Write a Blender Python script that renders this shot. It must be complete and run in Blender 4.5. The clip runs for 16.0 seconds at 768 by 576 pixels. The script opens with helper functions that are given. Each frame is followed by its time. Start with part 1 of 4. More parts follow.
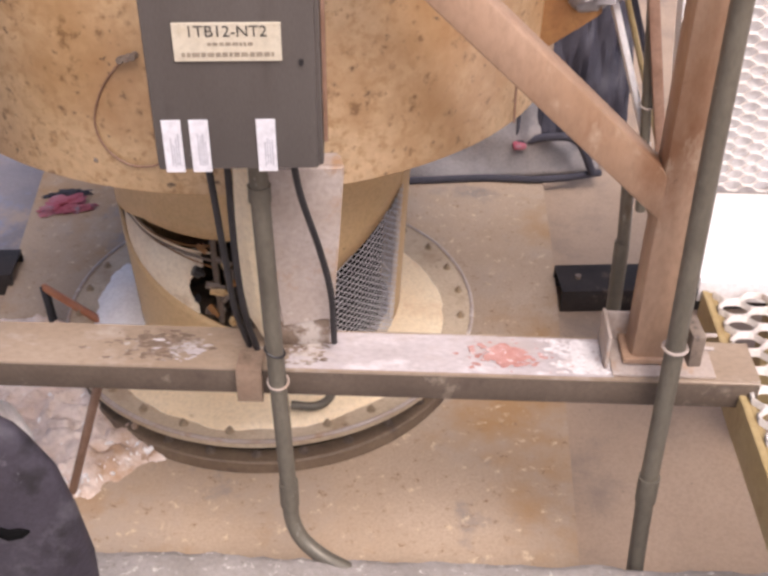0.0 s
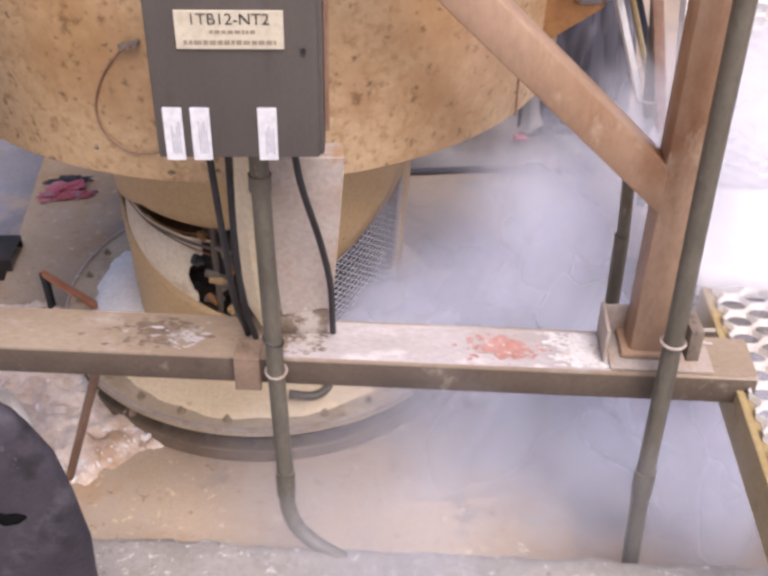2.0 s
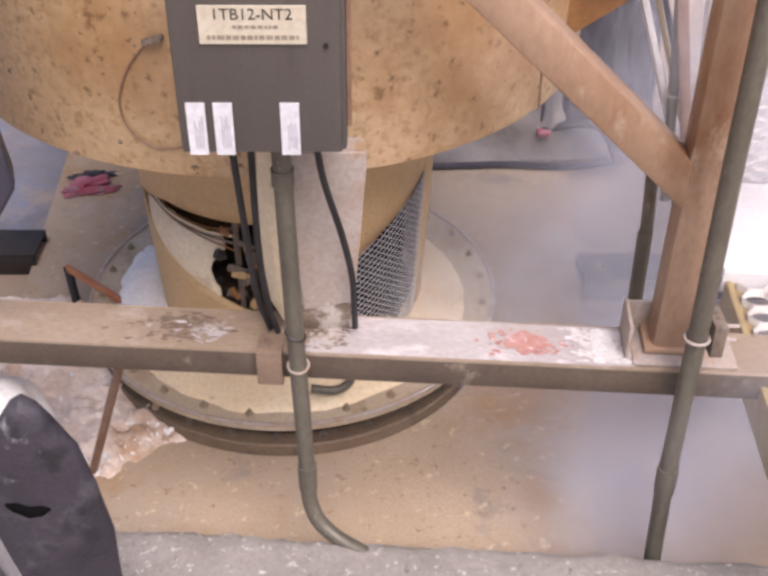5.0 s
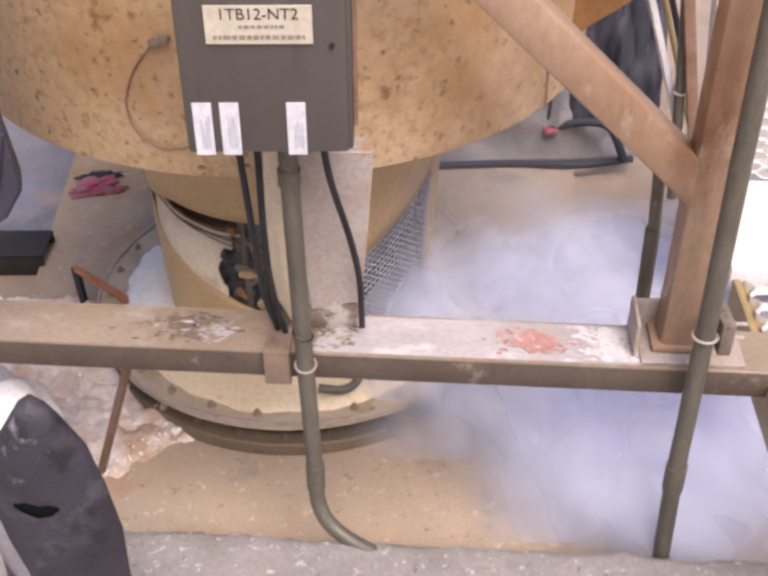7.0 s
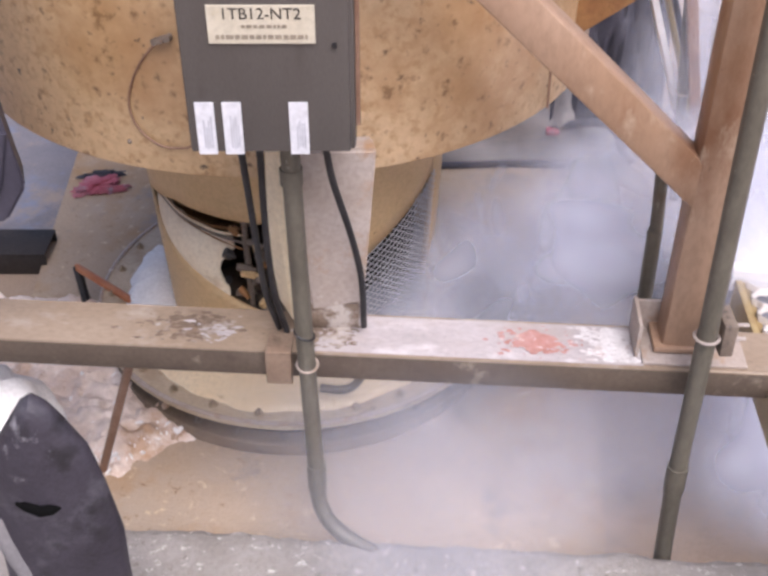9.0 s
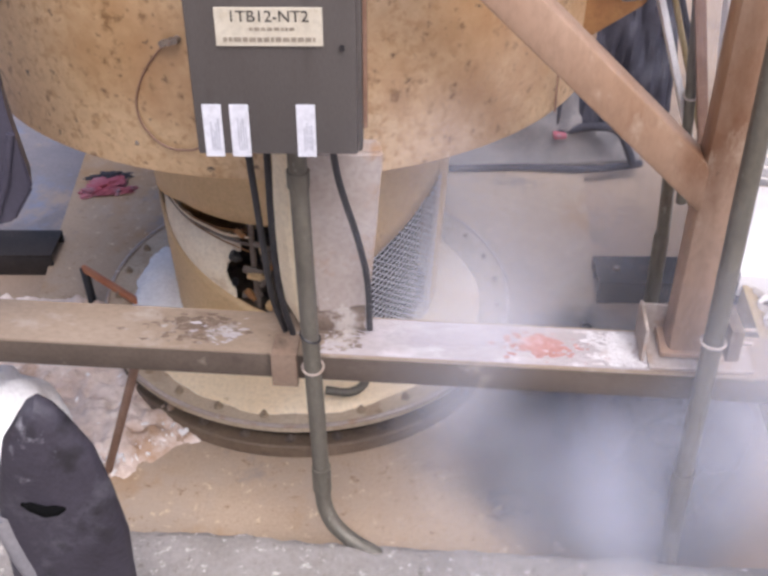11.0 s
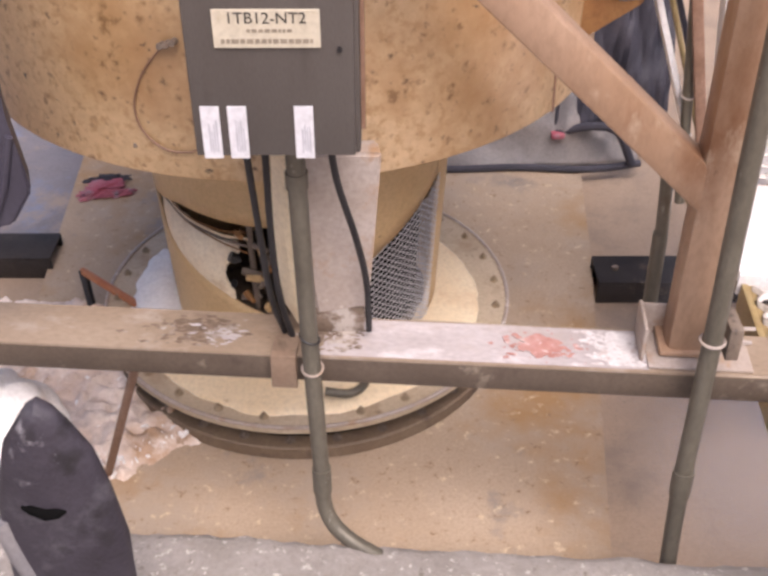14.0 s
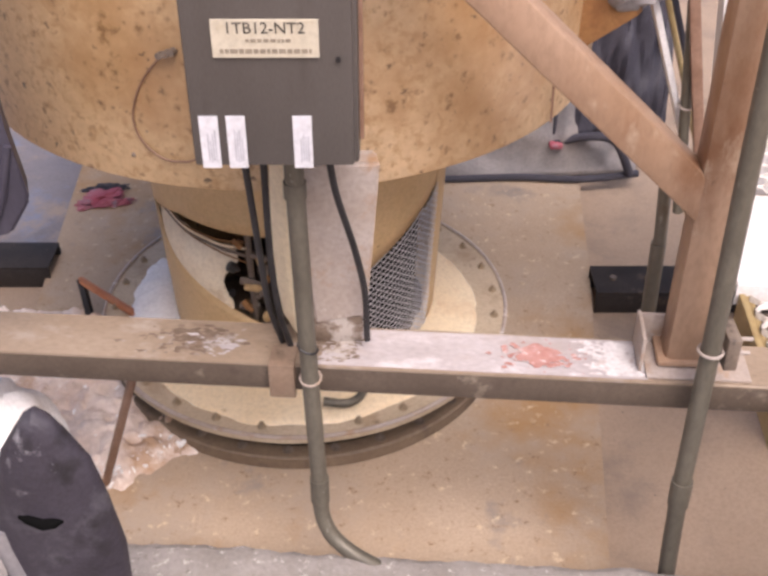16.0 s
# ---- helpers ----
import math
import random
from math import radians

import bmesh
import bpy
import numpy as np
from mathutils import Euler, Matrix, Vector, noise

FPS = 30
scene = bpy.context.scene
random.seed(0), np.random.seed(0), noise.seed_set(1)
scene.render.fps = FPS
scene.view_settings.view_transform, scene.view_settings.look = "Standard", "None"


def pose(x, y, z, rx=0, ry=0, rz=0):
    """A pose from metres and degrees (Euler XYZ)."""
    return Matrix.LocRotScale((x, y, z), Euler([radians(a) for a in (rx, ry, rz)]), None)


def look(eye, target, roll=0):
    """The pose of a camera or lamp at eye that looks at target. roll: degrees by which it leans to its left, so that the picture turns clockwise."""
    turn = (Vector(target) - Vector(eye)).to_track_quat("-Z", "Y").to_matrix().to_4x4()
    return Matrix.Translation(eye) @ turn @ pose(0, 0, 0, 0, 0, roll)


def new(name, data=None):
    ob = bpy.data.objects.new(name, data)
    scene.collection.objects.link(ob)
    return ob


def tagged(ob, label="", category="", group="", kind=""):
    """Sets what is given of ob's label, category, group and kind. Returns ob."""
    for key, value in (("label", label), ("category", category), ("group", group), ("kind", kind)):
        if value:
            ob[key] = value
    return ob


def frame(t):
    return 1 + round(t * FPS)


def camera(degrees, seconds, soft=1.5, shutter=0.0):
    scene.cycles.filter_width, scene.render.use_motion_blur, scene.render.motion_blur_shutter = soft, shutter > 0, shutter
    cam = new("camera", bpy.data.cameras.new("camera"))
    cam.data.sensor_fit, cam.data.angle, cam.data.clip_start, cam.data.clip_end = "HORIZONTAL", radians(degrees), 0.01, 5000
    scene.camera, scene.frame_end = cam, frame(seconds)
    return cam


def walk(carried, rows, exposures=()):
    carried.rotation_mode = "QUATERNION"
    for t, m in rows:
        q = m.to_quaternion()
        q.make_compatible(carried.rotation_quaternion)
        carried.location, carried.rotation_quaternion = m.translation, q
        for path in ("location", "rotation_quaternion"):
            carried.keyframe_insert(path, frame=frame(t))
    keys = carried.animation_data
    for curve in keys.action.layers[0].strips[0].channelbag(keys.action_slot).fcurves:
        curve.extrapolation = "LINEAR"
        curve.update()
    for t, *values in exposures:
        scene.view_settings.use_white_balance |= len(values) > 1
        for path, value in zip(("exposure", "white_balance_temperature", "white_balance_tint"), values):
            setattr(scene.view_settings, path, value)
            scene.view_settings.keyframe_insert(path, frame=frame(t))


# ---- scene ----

# ---------------------------------------------------------------- camera
cam = camera(40.0, 16.0, soft=3.1)
EYE = (0.0, 0.0, 1.6)
PATH = [  # seconds, yaw, pitch, roll of a camera held in one place
    (0, -2.000, -35.880, -0.352),
    (0.5, -1.978, -35.880, -0.359),
    (1, -1.707, -35.959, -0.693),
    (1.5, -1.560, -36.356, -0.242),
    (2, -1.585, -36.398, -0.993),
    (2.5, -1.366, -36.774, -0.461),
    (3, -1.448, -36.791, -0.382),
    (3.5, -1.175, -36.814, -0.492),
    (4, -0.766, -36.767, -0.264),
    (6.5, -0.484, -36.659, -0.442),
    (7, -0.373, -36.726, 0.026),
    (7.5, -0.417, -36.659, -0.155),
    (8, -0.413, -36.714, -0.053),
    (8.5, -0.234, -36.742, 0.082),
    (9, -0.185, -36.729, -0.060),
    (11.5, 0.320, -36.468, -0.133),
    (12, 0.178, -36.375, -0.148),
    (12.5, -0.040, -36.430, -0.011),
    (13, 0.070, -36.284, -0.236),
    (13.5, 0.244, -36.380, 0.092),
    (14, 0.036, -36.522, 0.115),
    (14.5, 0.504, -36.047, -0.109),
    (15, 0.367, -35.869, 0.166),
    (15.5, 0.060, -35.937, 0.403),
    (16, 0.000, -36.000, -0.000),
]
walk(cam, [(t, pose(*EYE, 90 + p, r, y)) for t, y, p, r in PATH], exposures=[
    (0.0, 0.30, 6450, 20), (1.0, 0.28, 6200, 19), (4.0, 0.24, 6250, 19), (7.0, 0.27, 6300, 19), (9.0, 0.25, 5950, 17), (11.5, 0.22, 5850, 16),
    (12.5, 0.22, 6050, 18), (13.5, 0.26, 6350, 20), (14.5, 0.30, 6450, 20), (16.0, 0.30, 6450, 20)])

# ---------------------------------------------------------------- light
scene.cycles.transparent_max_bounces = 48   # vapour is seen through many thin layers
world = bpy.data.worlds.new("sky")
scene.world = world
world.use_nodes = True
wn = world.node_tree.nodes
sky = wn.new("ShaderNodeTexSky")
sky.sky_type, sky.sun_disc = "NISHITA", False
sky.sun_elevation, sky.sun_rotation = radians(58), radians(158)
sky.air_density, sky.dust_density, sky.ozone_density = 1.0, 5.0, 1.0
wn["Background"].inputs["Strength"].default_value = 0.135
world.node_tree.links.new(sky.outputs[0], wn["Background"].inputs["Color"])
sun = new("sun", bpy.data.lights.new("sun", "SUN"))
sun.data.energy, sun.data.angle, sun.data.color = 2.9, radians(42), (1.0, 0.93, 0.84)
sun.matrix_world = look((1.3, -3.3, 5.6), (0, 0, 0))


# ---------------------------------------------------------------- materials
def ramp(nt, fac, stops):
    n = nt.nodes.new("ShaderNodeValToRGB")
    el = n.color_ramp.elements
    while len(el) < len(stops):
        el.new(0.5)
    for e, (p, c) in zip(el, stops):
        e.position, e.color = p, (*c, 1)
    nt.links.new(fac, n.inputs[0])
    return n.outputs[0]


def noise_tex(nt, vec, scale, detail=6, rough=0.6):
    n = nt.nodes.new("ShaderNodeTexNoise")
    n.inputs["Scale"].default_value, n.inputs["Detail"].default_value, n.inputs["Roughness"].default_value = scale, detail, rough
    nt.links.new(vec, n.inputs["Vector"])
    return n.outputs["Fac"]


def mixc(nt, fac, a, b):
    n = nt.nodes.new("ShaderNodeMix")
    n.data_type = "RGBA"
    for sock, v in ((n.inputs[0], fac), (n.inputs[6], a), (n.inputs[7], b)):
        if isinstance(v, bpy.types.NodeSocket):
            nt.links.new(v, sock)
        elif isinstance(v, (int, float)):
            sock.default_value = v
        else:
            sock.default_value = (*v, 1)
    return n.outputs[2]


def surface(name, base, alt, rough=0.6, metal=0.0, scale=6.0, grain=120.0, bump=0.15, layers=(), stretch=(1, 1, 1), spec=0.5):
    """A weathered surface: base and alt mixed by broad noise, a fine grain, relief, and layers of
    (colour, scale, low, high): blotches of another colour where noise of that scale lies between low and high."""
    m = bpy.data.materials.new(name)
    m.use_nodes = True
    nt = m.node_tree
    b = nt.nodes["Principled BSDF"]
    tc, mp = nt.nodes.new("ShaderNodeTexCoord"), nt.nodes.new("ShaderNodeMapping")
    mp.inputs["Scale"].default_value = stretch
    nt.links.new(tc.outputs["Object"], mp.inputs["Vector"])
    v = mp.outputs["Vector"]
    broad = noise_tex(nt, v, scale, 8)
    col = mixc(nt, ramp(nt, broad, [(0.35, (0, 0, 0)), (0.65, (1, 1, 1))]), base, alt)
    fine = noise_tex(nt, v, grain, 3)
    col = mixc(nt, ramp(nt, fine, [(0.3, (0.35,) * 3), (0.6, (0, 0, 0))]), col, tuple(0.6 * c for c in base))
    for i, (c, s, lo, hi) in enumerate(layers):
        sh = nt.nodes.new("ShaderNodeVectorMath")
        sh.inputs[1].default_value = (3.1 * i + 1.7, 5.3 * i, 2.9)
        nt.links.new(v, sh.inputs[0])
        col = mixc(nt, ramp(nt, noise_tex(nt, sh.outputs[0], s, 7, 0.65), [(lo, (0, 0, 0)), (hi, (1, 1, 1))]), col, c)
    nt.links.new(col, b.inputs["Base Color"])
    rr = nt.nodes.new("ShaderNodeMapRange")
    rr.inputs["To Min"].default_value, rr.inputs["To Max"].default_value = max(rough - 0.15, 0.05), min(rough + 0.15, 1)
    nt.links.new(broad, rr.inputs["Value"])
    nt.links.new(rr.outputs[0], b.inputs["Roughness"])
    b.inputs["Metallic"].default_value = metal
    b.inputs["Specular IOR Level"].default_value = spec
    bp = nt.nodes.new("ShaderNodeBump")
    bp.inputs["Strength"].default_value, bp.inputs["Distance"].default_value = bump, 0.004
    add = nt.nodes.new("ShaderNodeMath")
    nt.links.new(fine, add.inputs[0])
    nt.links.new(broad, add.inputs[1])
    nt.links.new(add.outputs[0], bp.inputs["Height"])
    nt.links.new(bp.outputs[0], b.inputs["Normal"])
    return m


def steam(name, opacity, low, high):
    """White vapour: thins out from its middle to its rim and is drawn into soft streaks by noise."""
    m = bpy.data.materials.new(name)
    m.use_nodes = True
    nt = m.node_tree
    nt.nodes.remove(nt.nodes["Principled BSDF"])
    L = nt.links.new
    tc, oi = nt.nodes.new("ShaderNodeTexCoord"), nt.nodes.new("ShaderNodeObjectInfo")
    off = nt.nodes.new("ShaderNodeVectorMath")
    off.operation = "MULTIPLY_ADD"
    off.inputs[1].default_value = (37.0, 53.0, 71.0)
    L(oi.outputs["Random"], off.inputs[0])
    L(tc.outputs["Object"], off.inputs[2])
    # the rim wanders, so that no outline is round
    wob = nt.nodes.new("ShaderNodeMath")
    wob.operation = "MULTIPLY_ADD"
    wob.inputs[1].default_value, wob.inputs[2].default_value = 0.9, -0.42
    L(noise_tex(nt, off.outputs[0], 1.3, 2.0, 0.45), wob.inputs[0])
    ln = nt.nodes.new("ShaderNodeVectorMath")
    ln.operation = "LENGTH"
    L(tc.outputs["Object"], ln.inputs[0])
    rim = nt.nodes.new("ShaderNodeMapRange")
    rim.interpolation_type = "SMOOTHSTEP"
    rim.inputs["From Min"].default_value, rim.inputs["From Max"].default_value = 0.99, 0.7
    L(ln.outputs["Value"], rim.inputs["Value"])
    far = nt.nodes.new("ShaderNodeMath")
    L(ln.outputs["Value"], far.inputs[0])
    L(wob.outputs[0], far.inputs[1])
    fall = nt.nodes.new("ShaderNodeMapRange")
    fall.interpolation_type = "SMOOTHERSTEP"
    fall.inputs["From Min"].default_value, fall.inputs["From Max"].default_value = 1.0, 0.0
    L(far.outputs[0], fall.inputs["Value"])
    st = nt.nodes.new("ShaderNodeMapping")
    st.inputs["Scale"].default_value = (0.55, 1.25, 1.0)
    L(off.outputs[0], st.inputs["Vector"])
    br = nt.nodes.new("ShaderNodeMapRange")
    br.interpolation_type = "SMOOTHSTEP"
    br.inputs["From Min"].default_value, br.inputs["From Max"].default_value = low, high
    L(noise_tex(nt, st.outputs[0], 1.5, 1.5, 0.45), br.inputs["Value"])
    val = opacity
    for f in (fall, rim, br):
        mu = nt.nodes.new("ShaderNodeMath")
        mu.operation = "MULTIPLY"
        L(f.outputs[0], mu.inputs[0])
        if isinstance(val, float):
            mu.inputs[1].default_value = val
        else:
            L(val, mu.inputs[1])
        val = mu.outputs[0]
    di, tl, tr = (nt.nodes.new("ShaderNodeBsdf" + k) for k in ("Diffuse", "Translucent", "Transparent"))
    for n in (di, tl):
        n.inputs["Color"].default_value = (0.86, 0.88, 1.0, 1)
    a, b = nt.nodes.new("ShaderNodeMixShader"), nt.nodes.new("ShaderNodeMixShader")
    a.inputs[0].default_value = 0.5
    L(di.outputs[0], a.inputs[1]), L(tl.outputs[0], a.inputs[2])
    L(val, b.inputs[0]), L(tr.outputs[0], b.inputs[1]), L(a.outputs[0], b.inputs[2])
    L(b.outputs[0], nt.nodes["Material Output"].inputs["Surface"])
    return m


CREAM = surface("cream_paint", (0.57, 0.39, 0.195), (0.64, 0.47, 0.27), 0.55, scale=3, bump=0.1,
                layers=[((0.42, 0.27, 0.13), 5, 0.52, 0.78), ((0.10, 0.06, 0.03), 26, 0.66, 0.74)])
SHELL = surface("stained_cream_paint", (0.52, 0.345, 0.175), (0.63, 0.46, 0.28), 0.36, scale=1.3, grain=60, bump=0.10, spec=0.9,
                layers=[((0.36, 0.20, 0.085), 2.4, 0.47, 0.66), ((0.40, 0.245, 0.115), 60, 0.50, 0.64), ((0.22, 0.12, 0.05), 36, 0.575, 0.67), ((0.15, 0.085, 0.04), 46, 0.62, 0.69), ((0.05, 0.033, 0.023), 30, 0.675, 0.72)])
OCHRE = surface("ochre_paint", (0.50, 0.33, 0.15), (0.58, 0.41, 0.21), 0.6, scale=5,
                layers=[((0.30, 0.17, 0.07), 8, 0.55, 0.75)])
DISC = surface("pale_paint", (0.80, 0.63, 0.40), (0.84, 0.71, 0.50), 0.5, scale=4,
               layers=[((0.66, 0.46, 0.27), 6, 0.54, 0.72), ((0.45, 0.30, 0.17), 24, 0.64, 0.74)])
LINER = surface("pale_liner", (0.78, 0.64, 0.45), (0.84, 0.74, 0.57), 0.6, scale=9,
                layers=[((0.55, 0.42, 0.27), 10, 0.60, 0.74)])
FLANGE = surface("flange_steel", (0.46, 0.37, 0.26), (0.54, 0.45, 0.33), 0.5, scale=7,
                 layers=[((0.34, 0.25, 0.16), 9, 0.52, 0.68), ((0.20, 0.14, 0.09), 22, 0.60, 0.72)])
FLANGEBOLT = surface("tan_bolt_steel", (0.28, 0.21, 0.14), (0.36, 0.28, 0.19), 0.55, scale=40)
DARKSTEEL = surface("grimy_steel", (0.14, 0.11, 0.09), (0.22, 0.17, 0.13), 0.6, scale=14,
                    layers=[((0.05, 0.04, 0.035), 30, 0.52, 0.66)])
LOWSTEEL = surface("brown_flange_steel", (0.15, 0.105, 0.07), (0.21, 0.155, 0.105), 0.65, scale=10,
                   layers=[((0.09, 0.065, 0.05), 14, 0.54, 0.68), ((0.24, 0.185, 0.13), 24, 0.64, 0.74)])
BLACK = surface("black_rubber", (0.012, 0.011, 0.013), (0.03, 0.028, 0.03), 0.5, scale=20, bump=0.1)
BOXGREY = surface("grey_enamel", (0.085, 0.074, 0.068), (0.102, 0.09, 0.083), 0.42, scale=5, grain=200, bump=0.05,
                  layers=[((0.065, 0.055, 0.05), 9, 0.55, 0.75), ((0.19, 0.165, 0.145), 60, 0.68, 0.74)], stretch=(3, 3, 0.6))
# near-black that paints the shade in the flange gap, screen and slot
GAPSHADE = surface("painted_gap_shade", (0.004, 0.004, 0.004), (0.006, 0.006, 0.006), 0.95, scale=20, bump=0, spec=0.05)
LABEL = surface("yellowed_label", (0.54, 0.48, 0.37), (0.60, 0.55, 0.44), 0.5, scale=20, bump=0.02,
                layers=[((0.45, 0.38, 0.25), 40, 0.6, 0.75)])
PAPER = surface("white_label", (0.64, 0.64, 0.68), (0.70, 0.70, 0.74), 0.5, scale=30, bump=0.02)
INK = surface("faded_ink", (0.05, 0.045, 0.04), (0.09, 0.08, 0.07), 0.7, scale=60, bump=0)
INKPALE = surface("rubbed_ink", (0.24, 0.20, 0.155), (0.34, 0.29, 0.22), 0.7, scale=90, bump=0)
INKBLUE = surface("label_print", (0.30, 0.31, 0.36), (0.42, 0.43, 0.48), 0.7, scale=90, bump=0)
GALV = surface("galvanised_conduit", (0.125, 0.112, 0.088), (0.18, 0.163, 0.128), 0.5, metal=0.3, scale=12,
               layers=[((0.12, 0.09, 0.06), 18, 0.58, 0.72), ((0.40, 0.38, 0.33), 34, 0.66, 0.73)], stretch=(1, 1, 0.5))
BRIGHT = surface("bright_steel", (0.56, 0.55, 0.57), (0.68, 0.67, 0.69), 0.35, metal=0.2, scale=30)
BEAM = surface("worn_beam_paint", (0.29, 0.215, 0.15), (0.36, 0.285, 0.215), 0.45, scale=4, spec=0.6,
               layers=[((0.46, 0.40, 0.35), 9, 0.56, 0.70), ((0.17, 0.115, 0.08), 10, 0.60, 0.70), ((0.60, 0.55, 0.50), 26, 0.68, 0.74)], stretch=(0.6, 1, 1))
REDPAINT = surface("red_primer", (0.44, 0.215, 0.185), (0.52, 0.31, 0.28), 0.6, scale=40,
                   layers=[((0.66, 0.58, 0.57), 70, 0.56, 0.64)])
CLEAT = surface("brown_cleat_paint", (0.24, 0.165, 0.115), (0.31, 0.23, 0.165), 0.6, scale=14,
                layers=[((0.12, 0.08, 0.055), 18, 0.55, 0.7)])
SHADEBROWN = surface("shaded_brown_paint", (0.085, 0.062, 0.046), (0.13, 0.098, 0.073), 0.6, scale=7,
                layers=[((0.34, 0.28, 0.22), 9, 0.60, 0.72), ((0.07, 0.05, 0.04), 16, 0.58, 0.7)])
BARE = surface("worn_pale_paint", (0.43, 0.39, 0.39), (0.56, 0.52, 0.53), 0.36, scale=6, spec=0.7,
               layers=[((0.40, 0.34, 0.31), 8, 0.56, 0.70), ((0.78, 0.75, 0.76), 9, 0.56, 0.70), ((0.24, 0.17, 0.13), 34, 0.66, 0.72)], stretch=(0.6, 1, 1))
CHIPPED = surface("chipped_dark_paint", (0.15, 0.105, 0.075), (0.24, 0.18, 0.135), 0.6, scale=30,
                  layers=[((0.46, 0.41, 0.37), 20, 0.50, 0.60)])
GLAREWHITE = surface("painted_glare_white", (0.66, 0.63, 0.63), (0.76, 0.74, 0.74), 0.4, scale=30,
                    layers=[((0.52, 0.45, 0.43), 26, 0.56, 0.66)])
POST = surface("brown_post_paint", (0.335, 0.205, 0.125), (0.40, 0.265, 0.18), 0.42, scale=5, spec=0.6,
               layers=[((0.20, 0.09, 0.04), 4.5, 0.54, 0.68), ((0.52, 0.40, 0.29), 14, 0.62, 0.74), ((0.12, 0.06, 0.035), 50, 0.66, 0.72)], stretch=(1, 1, 0.45))
CHANNEL = surface("black_steel", (0.022, 0.018, 0.017), (0.045, 0.037, 0.034), 0.6, scale=10,
                  layers=[((0.12, 0.09, 0.07), 16, 0.6, 0.72)], spec=0.35)
RUST = surface("rust", (0.22, 0.095, 0.03), (0.34, 0.17, 0.06), 0.8, scale=12, bump=0.4,
               layers=[((0.10, 0.04, 0.015), 20, 0.55, 0.7)])
BRACKET = surface("weathered_zinc", (0.37, 0.30, 0.25), (0.46, 0.40, 0.365), 0.55, scale=9, bump=0.2,
                  layers=[((0.36, 0.22, 0.12), 12, 0.56, 0.7), ((0.66, 0.61, 0.57), 18, 0.6, 0.7)])
YELLOW = surface("yellow_paint", (0.36, 0.26, 0.11), (0.44, 0.34, 0.18), 0.5, scale=8,
                 layers=[((0.3, 0.2, 0.09), 15, 0.57, 0.72)])
GRATE = surface("walkway_steel", (0.66, 0.60, 0.55), (0.78, 0.74, 0.69), 0.5, metal=0.2, scale=14,
                layers=[((0.30, 0.22, 0.15), 25, 0.58, 0.72)])
WHITE = surface("white_paint", (0.82, 0.80, 0.80), (0.86, 0.85, 0.85), 0.5, scale=6,
                layers=[((0.55, 0.48, 0.44), 12, 0.66, 0.78)])
PAD = surface("stained_tan_pad", (0.365, 0.27, 0.185), (0.46, 0.36, 0.265), 0.72, scale=2.0, grain=150, bump=0.3,
              layers=[((0.37, 0.305, 0.245), 2.2, 0.48, 0.66), ((0.34, 0.205, 0.095), 3.2, 0.50, 0.68), ((0.25, 0.215, 0.19), 6, 0.60, 0.72), ((0.60, 0.47, 0.32), 38, 0.60, 0.70), ((0.24, 0.155, 0.09), 55, 0.60, 0.69), ((0.09, 0.065, 0.05), 26, 0.695, 0.735)])
GROUND = surface("dirty_concrete", (0.34, 0.25, 0.18), (0.41, 0.31, 0.23), 0.8, scale=1.5, grain=150, bump=0.3,
                 layers=[((0.23, 0.18, 0.145), 4, 0.52, 0.7), ((0.14, 0.11, 0.09), 40, 0.68, 0.75)])
LEDGE = surface("rough_concrete", (0.25, 0.225, 0.205), (0.33, 0.30, 0.28), 0.85, scale=8, grain=90, bump=0.6,
                layers=[((0.55, 0.51, 0.47), 60, 0.58, 0.67), ((0.17, 0.15, 0.13), 45, 0.6, 0.7)])
RUBBLE = surface("crumbled_plaster", (0.66, 0.53, 0.45), (0.80, 0.71, 0.65), 0.9, scale=7, grain=70, bump=0.6,
                 layers=[((0.44, 0.29, 0.185), 5, 0.50, 0.66), ((0.86, 0.82, 0.79), 11, 0.55, 0.66), ((0.32, 0.21, 0.14), 26, 0.63, 0.69)])
DULLWHITE = surface("dull_white", (0.82, 0.80, 0.79), (0.86, 0.85, 0.85), 0.9, scale=20, bump=0.3)
TARP = surface("grey_tarpaulin", (0.20, 0.19, 0.20), (0.30, 0.275, 0.27), 0.6, scale=4, bump=0.25,
               layers=[((0.36, 0.32, 0.30), 5, 0.55, 0.75)])
TARPDARK = surface("dark_tarpaulin", (0.028, 0.028, 0.042), (0.058, 0.055, 0.074), 0.6, scale=5, bump=0.25)
RED = surface("red_cloth", (0.34, 0.07, 0.10), (0.42, 0.16, 0.19), 0.8, scale=15,
              layers=[((0.26, 0.22, 0.26), 18, 0.55, 0.66)])
BLUETARP = surface("blue_grey_sheet", (0.19, 0.175, 0.19), (0.25, 0.225, 0.235), 0.6, scale=5,
                   layers=[((0.21, 0.25, 0.36), 4, 0.56, 0.72), ((0.33, 0.26, 0.21), 7, 0.54, 0.68)])
LEATHER = surface("scuffed_black_rubber", (0.026, 0.021, 0.031), (0.052, 0.045, 0.060), 0.55, scale=6, bump=0.3,
                  layers=[((0.11, 0.105, 0.12), 11, 0.55, 0.75), ((0.014, 0.012, 0.015), 12, 0.55, 0.68), ((0.27, 0.26, 0.28), 20, 0.63, 0.75)])
CABINET = surface("dark_blue_steel", (0.035, 0.032, 0.05), (0.06, 0.055, 0.078), 0.5, scale=6,
                  layers=[((0.12, 0.11, 0.135), 7, 0.60, 0.78)])
